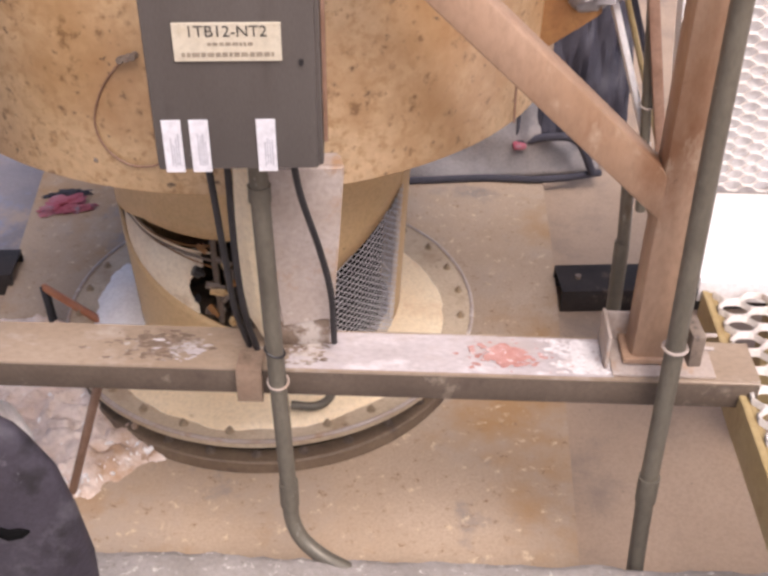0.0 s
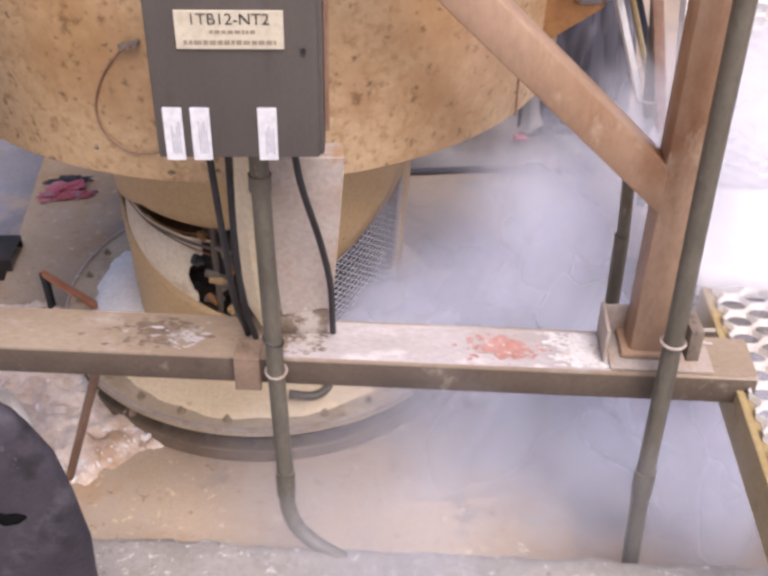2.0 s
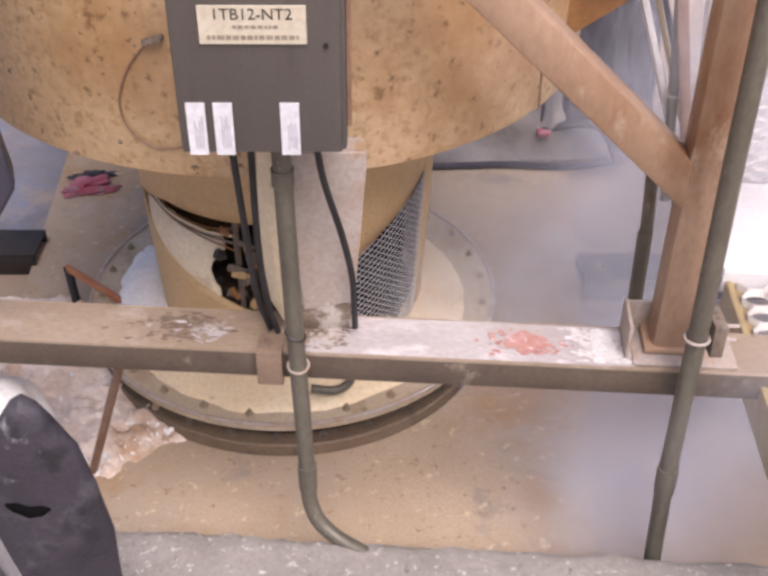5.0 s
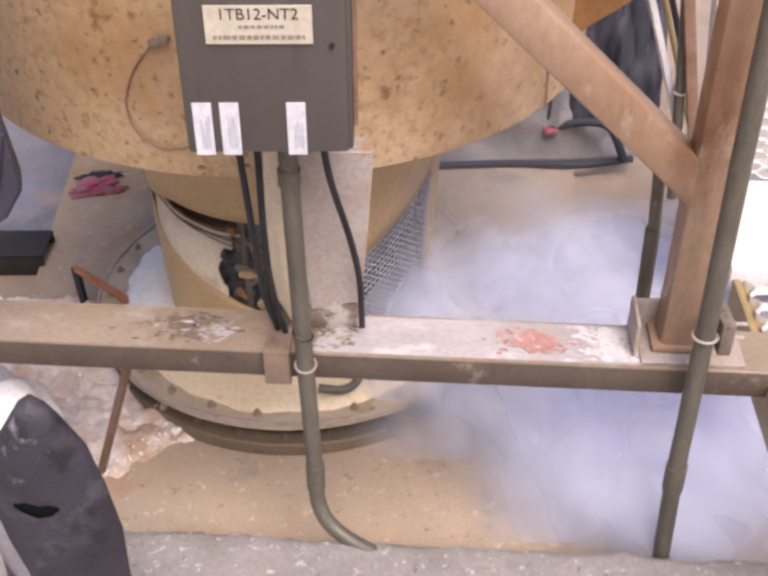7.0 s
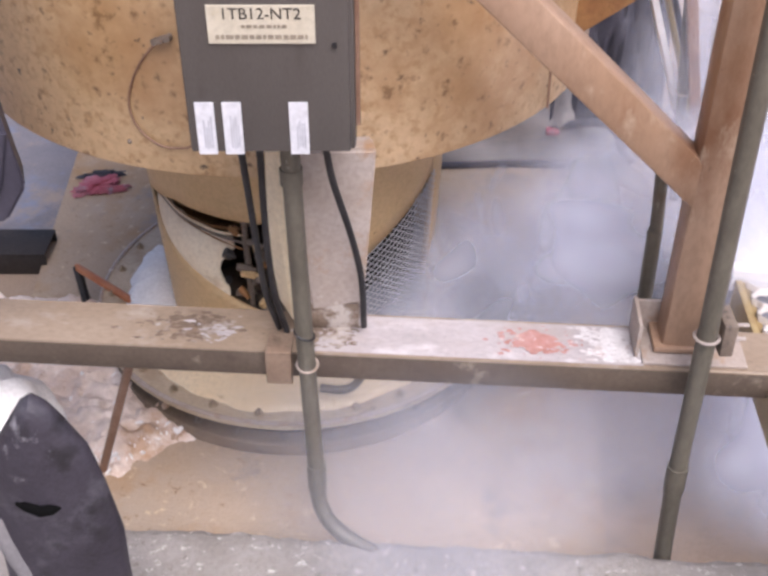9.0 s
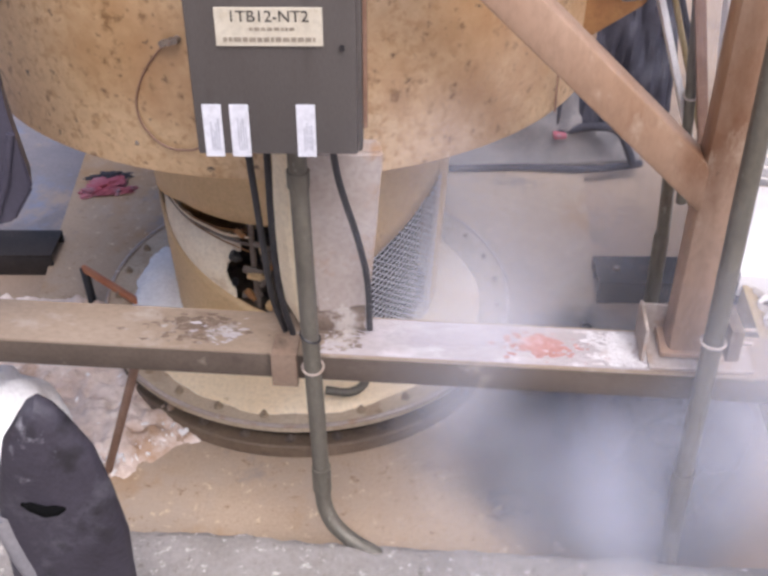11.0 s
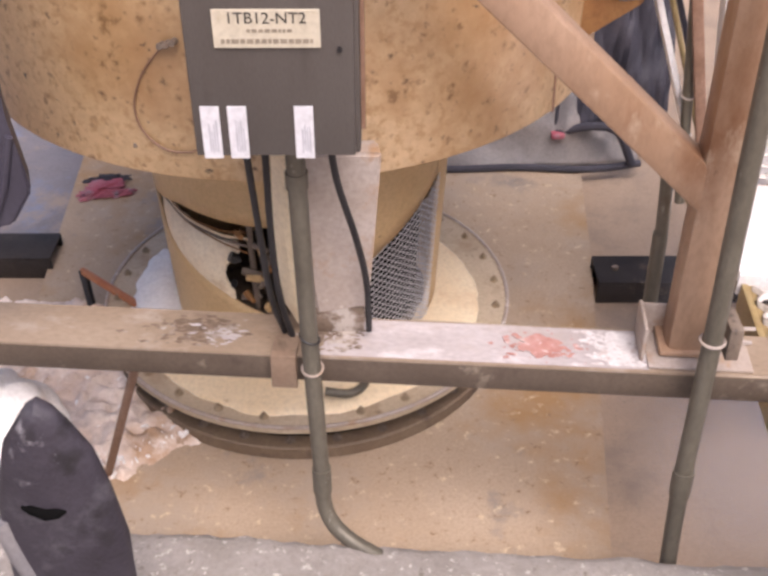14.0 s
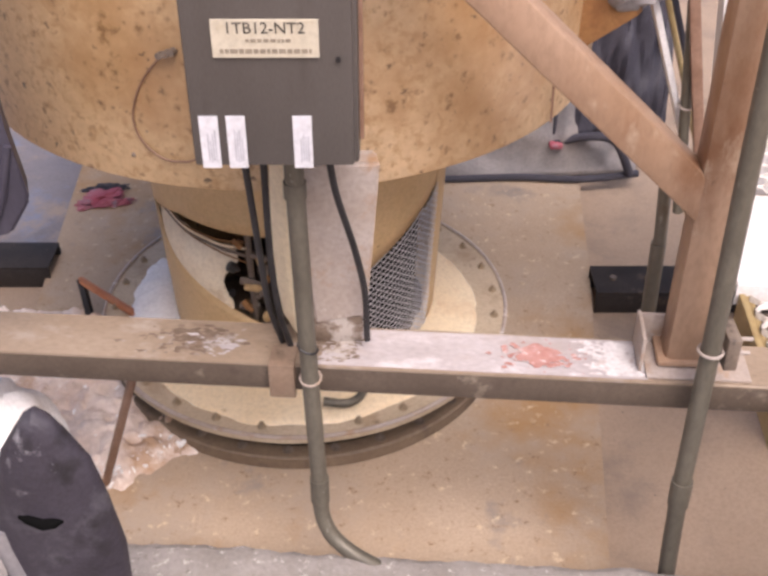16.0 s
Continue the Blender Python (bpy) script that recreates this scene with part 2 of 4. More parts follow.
COPPER = surface("copper_tube", (0.50, 0.17, 0.07), (0.58, 0.25, 0.12), 0.45, metal=0.5, scale=20)
RODBROWN = surface("rusty_rod", (0.20, 0.11, 0.07), (0.28, 0.17, 0.12), 0.6, scale=25)


# ---------------------------------------------------------------- shaping
def part(name, bm, material, parent=None, label="", smooth=False):
    me = bpy.data.meshes.new(name)
    bmesh.ops.recalc_face_normals(bm, faces=bm.faces)
    bm.to_mesh(me)
    bm.free()
    me.materials.append(material)
    if smooth:
        me.polygons.foreach_set("use_smooth", [True] * len(me.polygons))
        me.set_sharp_from_angle(angle=radians(40))
    ob = new(name, me)
    ob.parent = parent
    if label:
        tagged(ob, label)
    return ob


def piece(name, mesh, parent, m):
    ob = new(name, mesh)
    ob.parent, ob.matrix_basis = parent, m
    return ob


def thing(name, label, category, group="", kind="", at=(0, 0, 0)):
    ob = new(name)
    ob.location = at
    ob.empty_display_size = 0.05
    return tagged(ob, label, category, group, kind)


def add_box(bm, lo, hi, m=Matrix(), bevel=0.0):
    g = bmesh.ops.create_cube(bm, size=1)["verts"]
    c, s = (Vector(lo) + Vector(hi)) / 2, Vector(hi) - Vector(lo)
    for v in g:
        v.co = Vector((v.co.x * s.x, v.co.y * s.y, v.co.z * s.z)) + c
    if bevel:
        es = list({e for v in g for e in v.link_edges})
        r = bmesh.ops.bevel(bm, geom=es, offset=bevel, segments=2, profile=0.5, affect="EDGES")
        g = list({v for f in r["faces"] for v in f.verts} | {v for v in g if v.is_valid})
    bmesh.ops.transform(bm, matrix=m, verts=g)
    return bm


def box(lo, hi, m=Matrix(), bevel=0.003):
    return add_box(bmesh.new(), lo, hi, m, bevel)


def add_tube(bm, pts, r, n=12, caps=True):
    """A round bar of radius r along pts (r may be a list)."""
    pts = [Vector(p) for p in pts]
    rs = r if isinstance(r, (list, tuple)) else [r] * len(pts)
    up, rings = None, []
    for i, p in enumerate(pts):
        d = (pts[min(i + 1, len(pts) - 1)] - pts[max(i - 1, 0)]).normalized()
        if up is None:
            up = d.orthogonal().normalized()
        up = (up - d * up.dot(d)).normalized()
        side = d.cross(up)
        rings.append([bm.verts.new(p + rs[i] * (math.cos(a) * up + math.sin(a) * side)) for a in (2 * math.pi * k / n for k in range(n))])
    for a, b in zip(rings, rings[1:]):
        for k in range(n):
            bm.faces.new((a[k], a[(k + 1) % n], b[(k + 1) % n], b[k]))
    if caps:
        bm.faces.new(rings[0]), bm.faces.new(rings[-1][::-1])
    return bm


def tube(pts, r, n=12):
    return add_tube(bmesh.new(), pts, r, n)


def curve_pts(pts, steps=8):
    """A smooth line through pts."""
    pts = [Vector(p) for p in pts]
    P = [2 * pts[0] - pts[1], *pts, 2 * pts[-1] - pts[-2]]
    out = []
    for i in range(1, len(P) - 2):
        for k in range(steps):
            t = k / steps
            a, b, c, d = P[i - 1:i + 3]
            out.append(0.5 * (2 * b + (c - a) * t + (2 * a - 5 * b + 4 * c - d) * t * t + (3 * b - a - 3 * c + d) * t ** 3))
    return out + [pts[-1]]


def lathe(profile, centre, n=96, bm=None):
    """Turns (radius, z) rows about the upright axis through centre."""
    bm = bm or bmesh.new()
    rings = [[bm.verts.new((centre[0] + r * math.cos(a), centre[1] + r * math.sin(a), z)) for a in (2 * math.pi * k / n for k in range(n))] for r, z in profile]
    for a, b in zip(rings, rings[1:]):
        for k in range(n):
            bm.faces.new((a[k], a[(k + 1) % n], b[(k + 1) % n], b[k]))
    return bm


def slab(outline, z0, z1, bevel=0.0):
    """An outline in the plan, raised from z0 to z1."""
    bm = bmesh.new()
    lo, hi = [[bm.verts.new((x, y, z)) for x, y in outline] for z in (z0, z1)]
    bm.faces.new(lo[::-1]), bm.faces.new(hi)
    for k in range(len(lo)):
        j = (k + 1) % len(lo)
        bm.faces.new((lo[k], lo[j], hi[j], hi[k]))
    if bevel:
        bmesh.ops.bevel(bm, geom=list(bm.edges), offset=bevel, segments=2, affect="EDGES")
    return bm


def hexbolt(r, h):
    bm = bmesh.new()
    for rad, z0, z1, n in ((r * 1.5, 0, h * 0.2, 14), (r, h * 0.2, h * 0.8, 6), (r * 0.55, h * 0.8, h * 1.25, 10)):
        add_tube(bm, [(0, 0, z0), (0, 0, z1)], rad, n)
    return bm


def mesh_of(name, bm, material):
    me = bpy.data.meshes.new(name)
    bmesh.ops.recalc_face_normals(bm, faces=bm.faces)
    bm.to_mesh(me)
    bm.free()
    me.materials.append(material)
    return me


# the frame of the steelwork: u along the beam, v away from the viewer
YAW = -4.2
STEEL = pose(-0.188, 1.297, 0, 0, 0, YAW)


# ---------------------------------------------------------------- ground
AX = (-0.185, 2.02)   # the pedestal's upright axis
bm = bmesh.new()
bmesh.ops.create_grid(bm, x_segments=8, y_segments=8, size=60)
bmesh.ops.translate(bm, verts=bm.verts, vec=(0, 0, -0.03))
tagged(part("ground", bm, GROUND), "dirty brown concrete yard around the machine", "ground", kind="structure")
tagged(part("pavement", slab([(-0.98, 3.6), (-0.9, 2.45), (-0.87, 2.05), (-0.80, 1.15), (0.41, 1.15), (0.545, 2.3), (0.66, 3.6)], -0.06, 0.0, 0.004), PAD),
       "stained tan concrete pad under the pedestal", "pad", kind="structure")


def rough_ledge():
    bm = bmesh.new()
    nx, rows = 150, [(-1.3, 0.13), (-0.8, 0.13), (-0.3, 0.13), (-0.12, 0.13), (-0.09, 0.13), (-0.06, 0.13), (-0.04, 0.13), (-0.022, 0.129), (-0.008, 0.124), (0, 0.11), (0.004, 0.06), (0.006, -0.05)]
    g = []
    for i in range(nx + 1):
        u = -1.6 + 3.4 * i / nx
        col = []
        for v, z in rows:
            n1, n2 = noise.noise((u * 9, v * 9, 1)), noise.noise((u * 45, v * 45, 4))
            near = 1 if v > -0.15 else 0.3
            col.append(bm.verts.new(STEEL @ Vector((u, v - 0.05 + 0.008 * n1 + 0.004 * n2, z + near * (0.004 * n1 + 0.003 * n2)))))
        g.append(col)
    for a, b in zip(g, g[1:]):
        for k in range(len(rows) - 1):
            bm.faces.new((a[k], b[k], b[k + 1], a[k + 1]))
    return part("ledge", bm, LEDGE, smooth=True)


tagged(rough_ledge(), "rough grey concrete ledge with a crumbling edge", "ledge", kind="structure")


def rubble_heap():
    bm = bmesh.new()
    nx, ny = 110, 90
    g = [[None] * (ny + 1) for _ in range(nx + 1)]
    for i in range(nx + 1):
        for j in range(ny + 1):
            u, v = i / nx, j / ny
            x, y = -1.25 + 0.86 * u, 1.36 + 0.72 * v
            # the heap ends along two slanting sides that meet in a point by the flange
            d1 = (-0.40 - x) * 0.55 + (y - 1.62) * 0.9 + 0.045
            d2 = -(x + 0.41) * 0.85 - (y - 1.64) * 0.55 + 0.045
            edge = min(d1, d2) + 0.025 * noise.noise((x * 14, y * 14, 0)) + 0.01 * noise.noise((x * 50, y * 50, 3))
            h = min(max(edge / 0.06, -1), 1)
            z = -0.038 + 0.060 * h + (0.5 + 0.5 * h) * (0.024 * noise.fractal((x * 15, y * 15, 2), 0.75, 2.1, 6) + 0.016 * abs(noise.noise((x * 25, y * 25, 7))))
            if 0 < edge < 0.035:
                z += 0.004
            g[i][j] = bm.verts.new((x, y, z))
    for i in range(nx):
        for j in range(ny):
            bm.faces.new((g[i][j], g[i + 1][j], g[i + 1][j + 1], g[i][j + 1]))
    return part("rubble", bm, RUBBLE, smooth=True)


def plaster_crumbs():
    rnd = random.Random(11)
    bm = bmesh.new()
    A, B, C = Vector((-0.405, 1.635)), Vector((-0.60, 1.50)), Vector((-0.53, 1.80))
    for k in range(330):
        f = rnd.random()
        p = A.lerp(B if k % 5 < 3 else C, f) + Vector((rnd.gauss(-0.012, 0.010), rnd.gauss(0.006, 0.008)))
        if k > 250:
            p = Vector((rnd.uniform(-0.85, -0.46), rnd.uniform(1.55, 1.80)))
        r = rnd.uniform(0.002, 0.0075) * (1.2 if k % 7 else 1.9)
        m = Matrix.Translation((p.x, p.y, 0.006 + 0.3 * r + rnd.uniform(0, 0.010))) @ Euler((rnd.uniform(0, 6), rnd.uniform(0, 6), rnd.uniform(0, 6))).to_matrix().to_4x4()
        vs = bmesh.ops.create_icosphere(bm, subdivisions=1, radius=r)["verts"]
        sx, sy, sz = rnd.uniform(0.6, 2.2), rnd.uniform(0.5, 1.1), rnd.uniform(0.35, 0.8)
        for v in vs:
            v.co = m @ Vector((v.co.x * sx * rnd.uniform(0.8, 1.2), v.co.y * sy, v.co.z * sz))
    return part("plaster_crumbs", bm, DULLWHITE)


tagged(plaster_crumbs(), "white plaster crumbs along the edge of the rubble", "plaster", kind="stuff")
tagged(rubble_heap(), "crumbled pinkish white plaster spread over the pad", "rubble", kind="stuff")


# ---------------------------------------------------------------- pedestal
def pedestal():
    t = thing("pedestal", "cream steel pedestal on a bolted round flange with open skirt", "pedestal", at=(*AX, 0))
    O = (0, 0)
    part("lower_flange", lathe([(0.30, 0.0), (0.460, 0.0), (0.463, 0.003), (0.463, 0.030), (0.460, 0.033), (0.30, 0.033)], O), LOWSTEEL, t, "grimy dark lower flange", True)
    # ring added in black: stands for the shade between the flanges
    part("spacer_ring", lathe([(0.38, 0.033), (0.425, 0.033), (0.425, 0.084), (0.38, 0.084)], O), GAPSHADE, t, "black ring added as shade in the flange gap", True)
    part("upper_flange", lathe([(0.30, 0.084), (0.472, 0.084), (0.475, 0.087), (0.475, 0.098), (0.472, 0.101), (0.412, 0.101), (0.30, 0.101)], O), FLANGE, t, "weathered upper flange", True)
    part("flange_lip", lathe([(0.468, 0.099), (0.476, 0.099), (0.477, 0.104), (0.473, 0.106), (0.468, 0.104)], O), BRACKET, t, "pale worn rim", True)
    # the pale coat ends in an uneven line, further out towards the viewer
    bm, rings, n = bmesh.new(), [], 120
    for f, z in ((1.0, 0.1), (0.992, 0.106), (0.97, 0.111), (0.9, 0.117), (0.8, 0.124), (0.68, 0.13)):
        ring = []
        for k in range(n):
            a = 2 * math.pi * k / n
            front = 0.5 - 0.5 * math.sin(a)
            r = 0.372 + 0.066 * front ** 1.3 + 0.016 * noise.noise((3.2 * math.cos(a), 3.2 * math.sin(a), 2)) + 0.005 * noise.noise((14 * math.cos(a), 14 * math.sin(a), 5))
            ring.append(bm.verts.new((r * f * math.cos(a), r * f * math.sin(a), z)))
        rings.append(ring)
    for p, q in zip(rings, rings[1:]):
        for k in range(n):
            bm.faces.new((p[k], p[(k + 1) % n], q[(k + 1) % n], q[k]))
    part("disc", bm, DISC, t, "pale cream raised disc with an uneven edge", True)
    bolt = mesh_of("bolt", hexbolt(0.0066, 0.010), FLANGEBOLT)
    for k in range(28):
        a = 2 * math.pi * (k + 0.35) / 28
        piece("bolt", bolt, t, pose(0.447 * math.cos(a), 0.444 * math.sin(a), 0.101, 0, 0, 37 * k))
    bolt = mesh_of("bolt", hexbolt(0.0078, 0.010), DARKSTEEL)
    for k in range(28):
        a = 2 * math.pi * (k + 0.85) / 28
        piece("bolt", bolt, t, pose(0.438 * math.cos(a), 0.438 * math.sin(a), 0.033, 0, 0, 23 * k))

    # skirt: angle 0 faces the viewer; two openings run along it
    def radius(z):
        return 0.296 + 0.016 * (z - 0.1) / 0.3 if z < 0.5 else 0.317 + 0.08 * ((z - 0.5) / 0.25) ** 2

    def opening(a):
        if -78 < a < 6:
            f = (a + 78) / 84
            lo = 0.437 - 0.217 * f ** 0.72
            return lo, 0.438 + 0.045 * min(1, f * 2.5)
        if 8 < a < 67:
            f = (a - 8) / 59
            return 0.118, 0.285 + 0.215 * f ** 0.85
        return None

    def skin(inner):
        bm = bmesh.new()
        A = np.linspace(-180, 180, 241)
        for a0, a1 in zip(A, A[1:]):
            op0, op1 = opening(a0 + 1e-6), opening(a1 - 1e-6)
            spans = [((0.12, 0.75), (0.12, 0.75))]
            if op0 and op1:
                spans = [((0.12, op0[0]), (0.12, op1[0])), ((op0[1], 0.75), (op1[1], 0.75))]
            for (l0, h0), (l1, h1) in spans:
                n = 8
                for i in range(n):
                    q = []
                    for a, l, h, f in ((a0, l0, h0, i), (a1, l1, h1, i), (a1, l1, h1, i + 1), (a0, l0, h0, i + 1)):
                        z = l + (h - l) * f / n
                        r = radius(z) - inner
                        q.append(bm.verts.new((r * math.sin(radians(a)), -r * math.cos(radians(a)), z)))
                    bm.faces.new(q)
        bmesh.ops.remove_doubles(bm, verts=bm.verts, dist=0.0004)
        return bm

    sk = part("skirt", skin(0), CREAM, t, "cream skirt with two cut openings", True)
    so = sk.modifiers.new("thick", "SOLIDIFY")
    so.thickness, so.offset = 0.008, 0
    part("floor_plate", lathe([(0.0, 0.125), (0.29, 0.125)], O, 48), DARKSTEEL, t)
    # woven screen behind the second opening
    bm = bmesh.new()
    r = 0.294
    for s in (1, -1):
        for k in range(-30, 64):
            pts = []
            for j in range(81):
                a = 3 + 64 * j / 80
                z = 0.10 + 0.0150 * k + s * 0.80 * r * radians(a - 39)
                op = opening(a) or ((0.118, 0.29) if a < 20 else (0.118, 0.49))
                if op[0] - 0.004 < z < op[1] + 0.004:
                    r1 = radius(z) + 0.006 + 0.001 * s
                    pts.append((r1 * math.sin(radians(a)), -r1 * math.cos(radians(a)), z))
            if len(pts) > 1:
                add_tube(bm, pts, 0.00105, 4, False)
    part("screen", bm, BRIGHT, t, "woven wire screen")
    # black sheet added close behind the screen: paints the shade in its holes
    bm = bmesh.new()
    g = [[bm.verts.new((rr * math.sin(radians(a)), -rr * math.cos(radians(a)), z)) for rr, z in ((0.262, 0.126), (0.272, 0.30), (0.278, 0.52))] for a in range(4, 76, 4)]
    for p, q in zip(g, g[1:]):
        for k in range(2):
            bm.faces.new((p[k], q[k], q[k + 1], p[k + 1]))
    dr = part("drum", bm, GAPSHADE, t, "black sheet added as shade behind the screen", True)
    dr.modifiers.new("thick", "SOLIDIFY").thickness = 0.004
    # folded liner sheet inside the torn opening
    bm = bmesh.new()
    g = []
    for i in range(25):
        a = -77 + 50 * i / 24
        lo = opening(a)[0]
        top = 0.434 - 0.03 * (i / 24)
        col = []
        for j in range(9):
            f = j / 8
            rr = 0.307 - 0.010 * f + 0.012 * math.sin(math.pi * f) * math.sin(math.pi * i / 24) - 0.03 * f * f * (i / 24)
            z = (lo - 0.02) * (1 - f) + f * top + 0.006 * noise.noise((i * 0.4, j * 0.6, 1)) * f
            aa = a + (3 * math.sin(9 * f) if i == 24 else 0)
            col.append(bm.verts.new((rr * math.sin(radians(aa)), -rr * math.cos(radians(aa)), z)))
        g.append(col)
    for p, q in zip(g, g[1:]):
        for j in range(8):
            bm.faces.new((p[j], q[j], q[j + 1], p[j + 1]))
    ln = part("liner", bm, LINER, t, "pale bent liner sheet", True)
    ln.modifiers.new("thick", "SOLIDIFY").thickness = 0.003
    # swivel gear seen through the torn opening
    part("shaft", lathe([(0.0, 0.125), (0.10, 0.125), (0.10, 0.2), (0.075, 0.2), (0.075, 0.36), (0.12, 0.36), (0.12, 0.40), (0.06, 0.40), (0.06, 0.74)], O, 40), DARKSTEEL, t, "dark swivel shaft", True)
    rnd = random.Random(5)
    for k in range(22):
        a, z = radians(-28 + 20 * rnd.random()), 0.15 + 0.0135 * k
        p = Vector((0.294 * math.sin(a), -0.294 * math.cos(a), z))
        q = p + Vector((rnd.uniform(-0.012, 0.03), rnd.uniform(-0.012, 0.004), rnd.uniform(-0.01, 0.01)))
        bm = bmesh.new()
        add_tube(bm, [p, q], rnd.uniform(0.006, 0.013), rnd.choice((6, 8)))
        add_tube(bm, [q, q + (q - p) * 0.5], 0.005, 6)
        part("fitting", bm, (DARKSTEEL, RUST, BLACK, DARKSTEEL, OCHRE)[k % 5], t, smooth=True)
    part("link_bar", tube([(-0.085, -0.262, 0.14), (-0.083, -0.268, 0.3), (-0.088, -0.262, 0.50)], 0.007), DARKSTEEL, t, "dark upright link", True)
    for k in range(4):
        e = 0.446 - 0.005 * k
        part("tie_wire", tube(curve_pts([(-0.285, -0.11, e), (-0.22, -0.217, e + 0.004), (-0.15, -0.266, e - 0.004 * k), (-0.09, -0.276, e - 0.012 * k)], 5), 0.0015 + 0.0007 * (k % 3), 6), (RUST, DISC, DARKSTEEL)[k % 3], t, smooth=True)
    part("hose_elbow", tube(curve_pts([(0.06, -0.40, 0.135), (0.11, -0.40, 0.13), (0.14, -0.37, 0.13), (0.15, -0.3, 0.13)], 6), 0.009), GALV, t, "bent grey pipe", True)
    return t


pedestal()


# made-up mound: its white stands in for strong light on the disc
def bright_mound():
    bm = bmesh.new()
    n, m = 40, 8
    g = []
    for i in range(n + 1):
        a = radians(-112 + 52 * i / n)
        row = []
        for j in range(m + 1):
            f = j / m
            r = 0.285 + 0.125 * f * (1 + 0.10 * noise.noise((i * 0.3, 2, 0)))
            r = min(r, 0.425)
            z = 0.119 + 0.028 * math.sin(math.pi * min(max((i / n), 0), 1)) * math.sin(math.pi * min(f * 0.9 + 0.1, 1)) + 0.004 * noise.noise((i * 0.5, j * 0.7, 5)) - (0.016 if j == m else 0)
            row.append(bm.verts.new((AX[0] + r * math.sin(a), AX[1] - r * math.cos(a), z)))
        g.append(row)
    for a, b in zip(g, g[1:]):
        for j in range(m):
            bm.faces.new((a[j], b[j], b[j + 1], a[j + 1]))
    return part("powder", bm, DULLWHITE, smooth=True)


tagged(bright_mound(), "white mound added for the brightly lit part of the pedestal disc", "powder", kind="stuff")


# ---------------------------------------------------------------- vessel
def vessel():
    t = thing("vessel", "large round cream painted steel vessel, stained and pitted", "vessel", at=(*AX, 0.75))
    R = 0.598
    part("shell", lathe([(0.38, -0.004), (R - 0.03, -0.002), (R - 0.008, 0.0), (R - 0.002, 0.003), (R, 0.01), (R + 0.004, 0.25), (R + 0.004, 0.7), (R - 0.03, 0.78), (0.4, 0.86), (0.2, 0.89), (0.0, 0.9)], (-0.004, 0), 160), SHELL, t, "", True)
    # earth wire and its lug
    def skin(a, z, off=0.006):
        return ((R + off) * math.sin(radians(a)), -(R + off) * math.cos(radians(a)), z)
    pts = [skin(-11.8, 0.233, 0.02), skin(-13.2, 0.224, 0.012), skin(-16.8, 0.178), skin(-18.8, 0.128), skin(-18.6, 0.092), skin(-17.0, 0.067), skin(-14.4, 0.052), skin(-11.2, 0.054, 0.008), skin(-9.0, 0.068, 0.02)]
    part("earth_wire", tube(curve_pts(pts, 8), 0.0018, 6), RODBROWN, t, "thin looped wire", True)
    bm = bmesh.new()
    for k in range(3):
        a = -11.2 - 0.9 * k
        add_tube(bm, [skin(a, 0.234 - 0.004 * k, 0.0), skin(a, 0.236 - 0.003 * k, 0.02)], 0.0055, 8)
    part("wire_lug", bm, DARKSTEEL, t, "dark clamp", True)
    for a, z, r in ((-20.1, 0.05, 0.006), (-33.9, 0.098, 0.004), (-17.2, 0.098, 0.003), (-39.8, 0.172, 0.006), (-30, 0.14, 0.004), (9, 0.06, 0.003)):
        p, q = Vector(skin(a, z, -0.002)), Vector(skin(a, z - 0.004, 0.003))
        part("scab", tube([p, q], [r, r * 0.6], 7), DARKSTEEL, t, smooth=True)
    p = skin(50.7, 0.09, 0.01)
    part("drip_wire", tube([p, (p[0] + 0.001, p[1], p[2] - 0.075)], 0.0022, 6), RODBROWN, t)
    return t


vessel()


def side_lug():
    t = thing("side_lug", "rusty brown lug on the vessel with a grey wrap", "lug", at=(0, 0, 0))
    bm = bmesh.new()
    add_box(bm, (-0.10, -0.07, -0.05), (0.09, 0.10, 0.10), Matrix.Translation((0.345, 1.80, 0.912)) @ pose(0, 0, 0, 0, -34, 0), 0.012)
    part("block", bm, RUST, t, "rusted block", True)
    bm = bmesh.new()
    bmesh.ops.create_icosphere(bm, subdivisions=4, radius=1)
    for v in bm.verts:
        n = noise.noise(v.co * 2.5)
        v.co = Vector((0.415, 1.77, 0.955)) + Vector((v.co.x * 0.075, v.co.y * 0.06, v.co.z * 0.035)) * (1 + 0.35 * n)
    part("wrap", bm, TARP, t, "grey cloth wrap", True)


side_lug()


# ---------------------------------------------------------------- steelwork
def on_steel(name, label, category, **k):
    t = thing(name, label, category, **k)
    t.matrix_basis = STEEL
    return t


